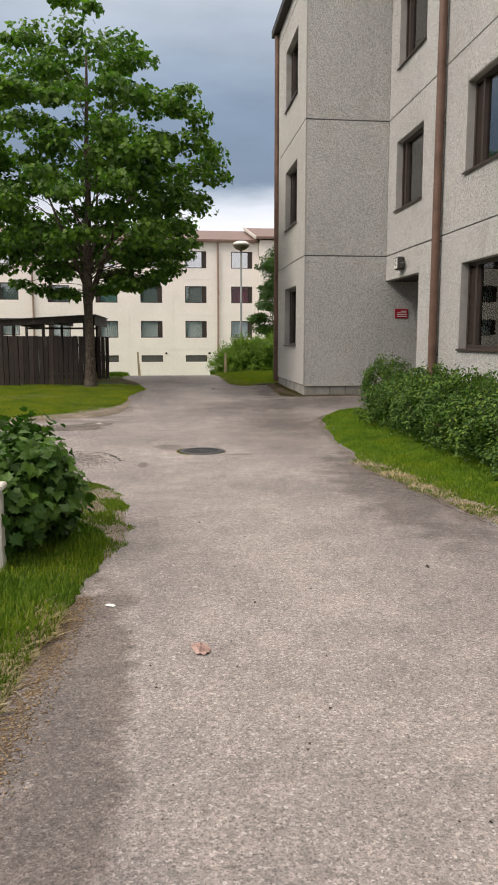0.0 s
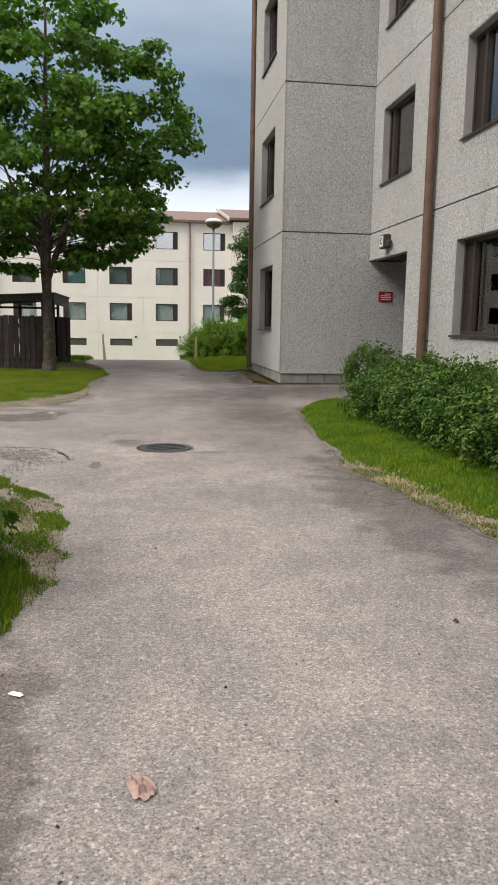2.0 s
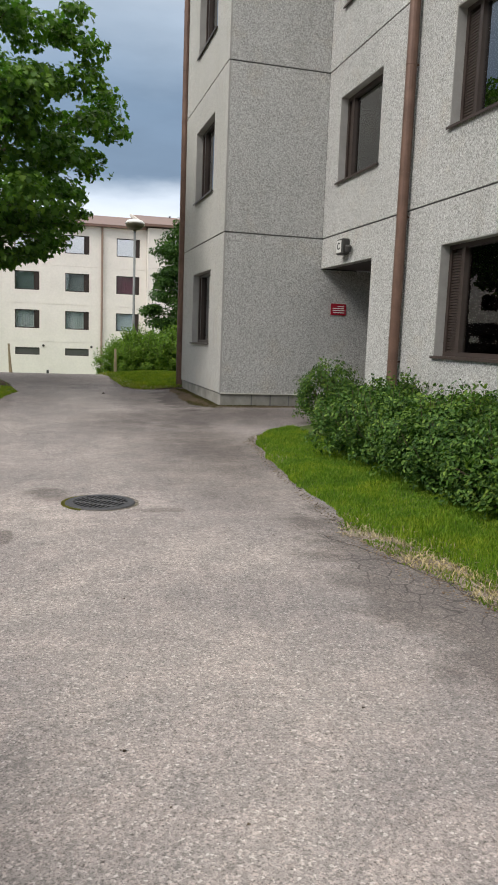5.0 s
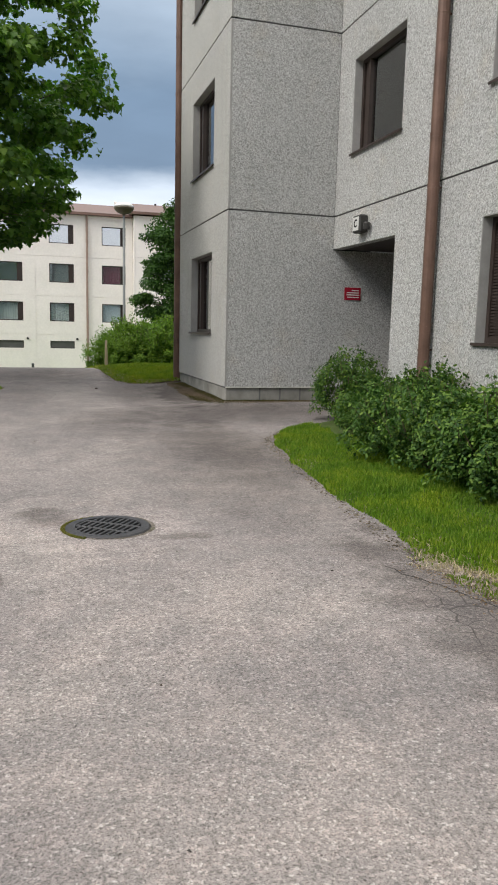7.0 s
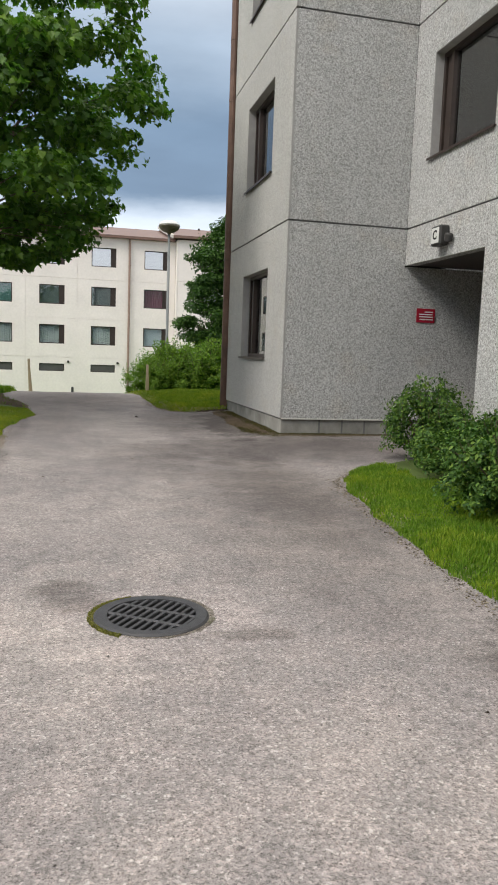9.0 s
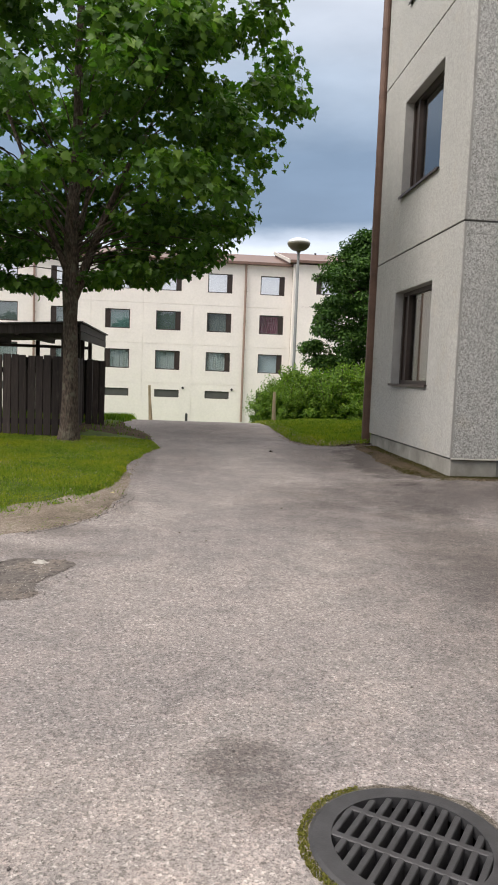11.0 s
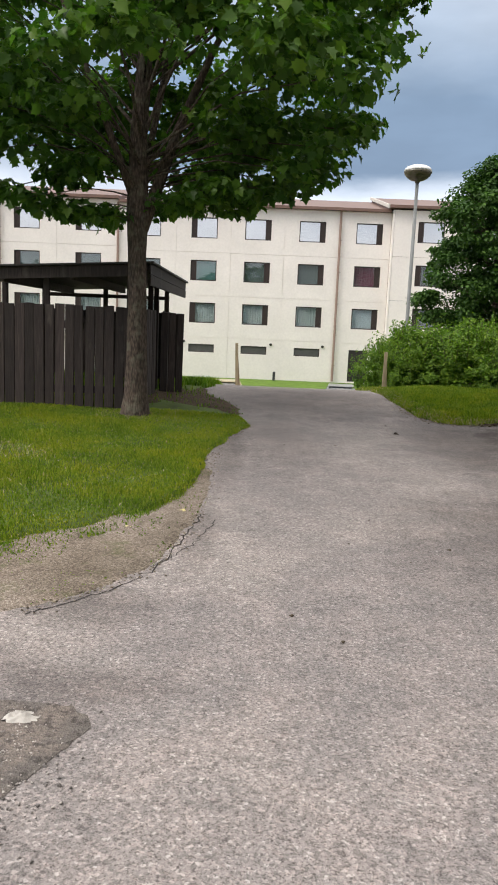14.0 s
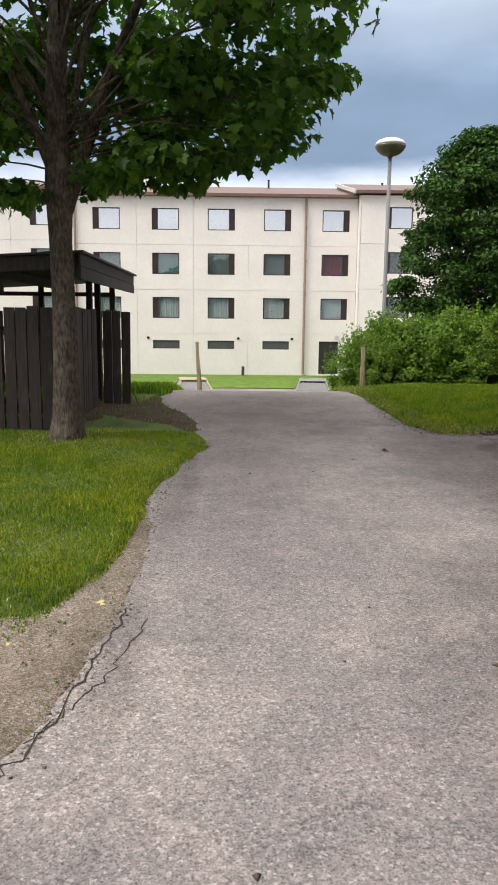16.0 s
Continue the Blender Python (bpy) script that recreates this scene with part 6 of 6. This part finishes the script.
BROKEN = mat_broken()
pothole([(-1.5, 13.22), (-0.95, 13.28), (-0.8, 13.46), (-0.5, 13.46), (-0.37, 13.35), (-0.46, 13.1), (-0.55, 12.86), (-0.5, 12.66), (-0.66, 12.55), (-1.2, 12.5), (-1.7, 12.8)], (-0.95, 12.95), 231)
TWIGGY = mat_crumbs("dark_twigs", [(0.03, 0.023, 0.018), (0.06, 0.045, 0.033), (0.1, 0.08, 0.055)])
crumbs("twig_litter", [(3.0, 20.72), (3.3, 20.8), (3.6, 20.85)], 0.06, 260, 0.026, 0.6, TWIGGY, "dark twigs and leaf rubbish at the plinth's corner", 210, "leaf litter")
crumbs("twig_litter", [(0.6, 13.0), (1.4, 15.5), (0.9, 18.0), (1.6, 20.5), (1.2, 23.0)], 0.75, 40, 0.014, 0.4, TWIGGY, "few dark leaf bits scattered on asphalt", 211, "leaf litter")
crumbs("twig_litter", [(0.8, 2.0), (1.6, 5.0), (1.2, 9.0)], 0.8, 45, 0.008, 0.6, TWIGGY, "few dark specks of dirt on asphalt", 212, "leaf litter")
PAPER = mat_plain("dirty_paper", (0.36, 0.25, 0.22), 0.9, 0.25, 20)
PALE = mat_plain("pale_scrap", (0.78, 0.76, 0.70), 0.8, 0.08, 15)
YLEAF = mat_plain("yellow_leaf", (0.52, 0.45, 0.20), 0.7, 0.2, 30)
DLEAF = mat_plain("dark_leaf", (0.05, 0.035, 0.03), 0.8, 0.2, 30)
STONE = mat_plain("pale_stone", (0.42, 0.40, 0.37), 0.9, 0.2, 25)


def scrap(name, label, category, x, y, w, d, h, mat, seed, n=9):
    """A crumpled flat thing."""
    rng = np.random.default_rng(seed)
    bm = bmesh.new()
    g = [[bm.verts.new(((i / n - 0.5) * w * rng.uniform(0.85, 1.1), (j / n - 0.5) * d * rng.uniform(0.85, 1.1), 0.004 + h * rng.random() * (0.3 + math.sin(math.pi * i / n) * math.sin(math.pi * j / n)))) for j in range(n + 1)] for i in range(n + 1)]
    for i in range(n):
        for j in range(n):
            if ((i - n / 2 + 0.5) / (n / 2)) ** 2 + ((j - n / 2 + 0.5) / (n / 2)) ** 2 < 1.05 + 0.3 * rng.random():
                bm.faces.new((g[i][j], g[i + 1][j], g[i + 1][j + 1], g[i][j + 1]))
    for v in [v for v in bm.verts if not v.link_faces]:
        bm.verts.remove(v)
    o = part(name, bm, mat)
    o.matrix_basis = pose(x, y, float(G(x, y)), 0, 0, seed * 37)
    return tagged(o, label, category)


scrap("tissue", "crumpled pinkish paper tissue lying on asphalt", "litter", 0.70, 4.01, 0.13, 0.08, 0.028, PAPER, 3)
scrap("paper_scrap", "small white paper scrap on asphalt", "litter", 0.236, 4.64, 0.06, 0.03, 0.008, PALE, 4, 5)
scrap("stone", "flat pale stone beside a dirt patch", "stone", -0.605, 13.36, 0.115, 0.075, 0.02, STONE, 5, 6)
for q, (x, y, w) in enumerate(((-0.36, 16.05, 0.12), (-0.66, 15.6, 0.10), (-0.75, 15.95, 0.06))):
    tagged(scrap("fallen_leaf", "pale yellow fallen leaf at the lawn edge", "leaf", x, y, w, w * 0.8, 0.012, YLEAF, 6 + q, 5), group="fallen yellow leaves")
scrap("dark_leaf", "small dark dead leaf on asphalt", "leaf", 1.74, 19.8, 0.06, 0.035, 0.05, DLEAF, 10, 5)
for q, (x, y) in enumerate(((2.2, 5.12), (1.45, 2.1))):
    tagged(scrap("pebble", "small dark pebble on asphalt", "stone", x, y, 0.03, 0.025, 0.015, DLEAF, 12 + q, 4), group="loose pebbles on the path")

# ---- parked cars on the street below ----
SILVER = mat_plain("silver_car_paint", (0.24, 0.26, 0.26), 0.3, 0.05, 2, 0.6, 0.5, 0)
CREAM = mat_plain("cream_car_paint", (0.36, 0.31, 0.19), 0.3, 0.05, 2, 0.1, 0.5, 0)
CARGLASS = mat_glass("tinted_car_glass", (0.28, 0.32, 0.33), 0.12)
TYRE = mat_plain("tyre_rubber", (0.02, 0.02, 0.02), 0.9, 0.2, 9)


def car(x, y, turn, paint, label):
    t = thing("car", label, "car", "cars parked on the street", at=(x, y, float(G(x, y))))
    t.rotation_euler = (0, 0, radians(turn))
    prof = [(-2.0, 0.35), (-2.05, 0.6), (-1.95, 0.78), (-1.0, 0.9), (1.3, 0.92), (1.95, 0.85), (2.0, 0.55), (1.95, 0.32)]
    bm = bmesh.new()
    L = [bm.verts.new((-0.8, p, z)) for p, z in prof]
    R = [bm.verts.new((0.8, p, z)) for p, z in prof]
    bm.faces.new(L)
    bm.faces.new(R[::-1])
    for i in range(len(prof)):
        j = (i + 1) % len(prof)
        bm.faces.new((L[i], R[i], R[j], L[j]))
    bmesh.ops.recalc_face_normals(bm, faces=bm.faces[:])
    bmesh.ops.bevel(bm, geom=bm.edges[:], offset=0.05, segments=2, affect="EDGES")
    part("body", bm, paint, t, smooth=True)
    lo = [(-0.74, -1.05, 0.9), (0.74, -1.05, 0.9), (0.74, 1.35, 0.92), (-0.74, 1.35, 0.92)]
    hi = [(-0.52, -0.4, 1.38), (0.52, -0.4, 1.38), (0.52, 0.8, 1.38), (-0.52, 0.8, 1.38)]
    bm = bmesh.new()
    a, b = [bm.verts.new(p) for p in lo], [bm.verts.new(p) for p in hi]
    for i in range(4):
        bm.faces.new((a[i], a[(i + 1) % 4], b[(i + 1) % 4], b[i]))
    bmesh.ops.recalc_face_normals(bm, faces=bm.faces[:])
    part("cabin_glass", bm, CARGLASS, t)
    bm = bmesh.new()
    box(bm, -0.56, 0.56, -0.45, 0.85, 1.375, 1.43, bevel=0.025)
    part("roof", bm, paint, t)
    for p, q in zip(lo, hi):
        bm = bmesh.new()
        tube(bm, [p, q], [0.04, 0.035], 6)
        part("pillar", bm, paint, t)
    bm = bmesh.new()
    box(bm, -0.6, 0.6, -0.6, 1.0, 0.85, 0.95)
    part("seat", bm, ROOM, t)
    for sx in (-0.74, 0.74):
        for sy in (-1.3, 1.25):
            bm = bmesh.new()
            tube(bm, [(sx - 0.1, sy, 0.31), (sx + 0.1, sy, 0.31)], [0.31, 0.31], 18)
            part("wheel", bm, TYRE, t)
    return t


car(-1.45, 43.4, 8, CREAM, "cream-roofed car parked on the street below the slope")
car(3.52, 43.4, -6, SILVER, "silver car parked on the street below the slope")

# ---- unseen woods added behind the walker, closing the place and darkening reflections ----
rng = np.random.default_rng(70)
cs = []
for i in range(330):
    a = rng.uniform(math.radians(150), math.radians(300))
    d = rng.uniform(46, 60)
    cs.append((d * math.sin(a), 8 + d * math.cos(a), rng.uniform(0.5, 10.5)))
P, N = scatter(cs, rng.uniform(1.5, 3.0, len(cs)), 70, 72, 0.8)
V, F = leaves(P, N, 1.1, ROUND, 73, 0.7)
tagged(link("far_woods", fast_mesh("far_woods", V, F), ROWAN), "added belt of dark green trees out of view, darkening window reflections", "woods", kind="stuff")

# ---- grass ----
grow("grass", RIGHT_LAWN, 80000, 0.06, GRASS, "short green grass of the verge", 101, 0.0042, lambda x, y: ((x < 4.2) & (y > 5.0)) * 1.0)
grow("grass", LEFT_LAWN, 270000, 0.042, MOWN, "mown green grass under the maple", 102, 0.0036, lambda x, y: ((x > -5) & (y > 12.5)) * np.where((x > -1.5) & (y > 20.45), 0.0, 1.0) * np.clip(0.25 + np.hypot(x + 1.42, y - 19.95) / 0.9, 0, 1) * np.where(np.hypot((x + 2.4) / 0.7, (y - 17.4) / 0.35) < 1, 0.3, 1.0) * (0.7 + 0.3 * np.sin(x * 4.1 + 2 * np.sin(y * 1.7)) * np.sin(y * 3.3 - x)))
grow("grass", NEAR_LAWN, 70000, 0.10, UNCUT, "uncut green grass beside the path", 103, 0.0042, lambda x, y: ((x > -1.6) & (y > 1.8)) * 1.0)
grow("grass", FAR_LAWN, 70000, 0.07, MOWN, "green grass before the hedge", 104, 0.008, lambda x, y: ((x < 5.5) & (y < 28)) * 1.0)
grow("grass", BANK, 15000, 0.12, GRASS, "rough grass behind the bin shelter", 105, 0.009, lambda x, y: ((x > -4) & (y < 27.5)) * np.where((x > -1.6) & (y < 23.5), 0.05, 1.0))
grow("dry_grass", RIGHT_LAWN[:4], 1800, 0.035, DRY, "dry straw along the verge's edge", 106, 0.004, lambda x, y: ((y > 5.5) & (y < 9.6)) * 1.0 + ((y > 12.0) & (y < 14.2)) * 0.6 + 0.1, lean=2.0)
grow("dry_grass", NEAR_LAWN[:4], 15000, 0.05, DRY, "dry straw along the path's edge", 107, 0.004, lambda x, y: ((y > 1.8) & (y < 4.6)) * 1.0, lean=2.0)
grow("dry_grass", FAR_LAWN[:4], 5000, 0.05, DRY, "dry straw along the lawn before the hedge", 111, 0.006, lambda x, y: ((x < 5) & (y < 26)) * 1.0, lean=2.0)
grow("dry_grass", VERGE_SOIL, 2000, 0.035, DRY, "dry straw lying on bare soil of the verge", 114, 0.004, lambda x, y: 0.15 + (np.sin(x * 11 + y * 5) * np.sin(y * 4 - x * 3) > 0.1) * 1.0, lean=2.6)
grow("grass", VERGE_SOIL, 2500, 0.03, SEDGE, "sparse grass on bare soil of the verge", 115, 0.0045, lambda x, y: 0.05 + (np.sin(x * 9 + y * 6) * np.sin(y * 5 + x * 3) > 0.2) * 1.0)
grow("dry_grass", LEFT_LAWN, 9000, 0.03, DRY, "dry blades in the mown lawn", 116, 0.004, lambda x, y: ((x > -5) & (y < 20.4)) * (0.2 + 1.0 * (np.hypot((x + 2.4) / 0.9, (y - 17.4) / 0.5) < 1) + 1.0 * (y > 19.6) * (x > -1.9)), lean=2.0)
grow("grass", SOIL_EDGE[-7:], 9000, 0.03, GRASS, "short grass thinning out into trodden soil", 112, 0.0045, lambda x, y: (x > -3.5) * (0.25 + 0.75 * (np.sin(x * 9 + y * 3) * np.sin(y * 7 - x * 2) > 0)))
grow("grass", WORN_EDGE, 13000, 0.035, SEDGE, "tufts of grass on worn soil beside the path", 113, 0.0045, lambda x, y: np.clip(0.35 + 1.1 * np.sin(x * 13 + y * 4) * np.sin(y * 6 - x * 3), 0.04, 1))
grow("grass", SOIL_EDGE, 1800, 0.014, SEDGE, "sparse grass on trodden soil", 108, 0.005, lambda x, y: ((x > -2.6) & (np.sin(x * 7) * np.sin(y * 5.3) > 0.1)) * 1.0 + 0.05)
grow("grass", SOIL_BACK, 260, 0.06, GRASS, "sparse grass beside the bin shelter", 109, 0.007)
grow("moss", PLINTH_SOIL, 7000, 0.018, DARKMOSS, "dark moss along the plinth", 117, 0.006, lean=1.5)
grow("moss", PLINTH_SOIL_FRONT, 3500, 0.018, DARKMOSS, "dark moss along the plinth", 118, 0.006, lean=1.5)
a = np.linspace(math.radians(105), math.radians(235), 20)
MOSS = np.stack([np.stack([1.0 + r * np.cos(a), 10.38 + r * np.sin(a), G(1.0 + r * np.cos(a), 10.38 + r * np.sin(a))], -1) for r in (0.30, 0.33)])
grow("moss", MOSS, 1300, 0.012, MOSSY, "green moss round the drain cover", 110, 0.004)
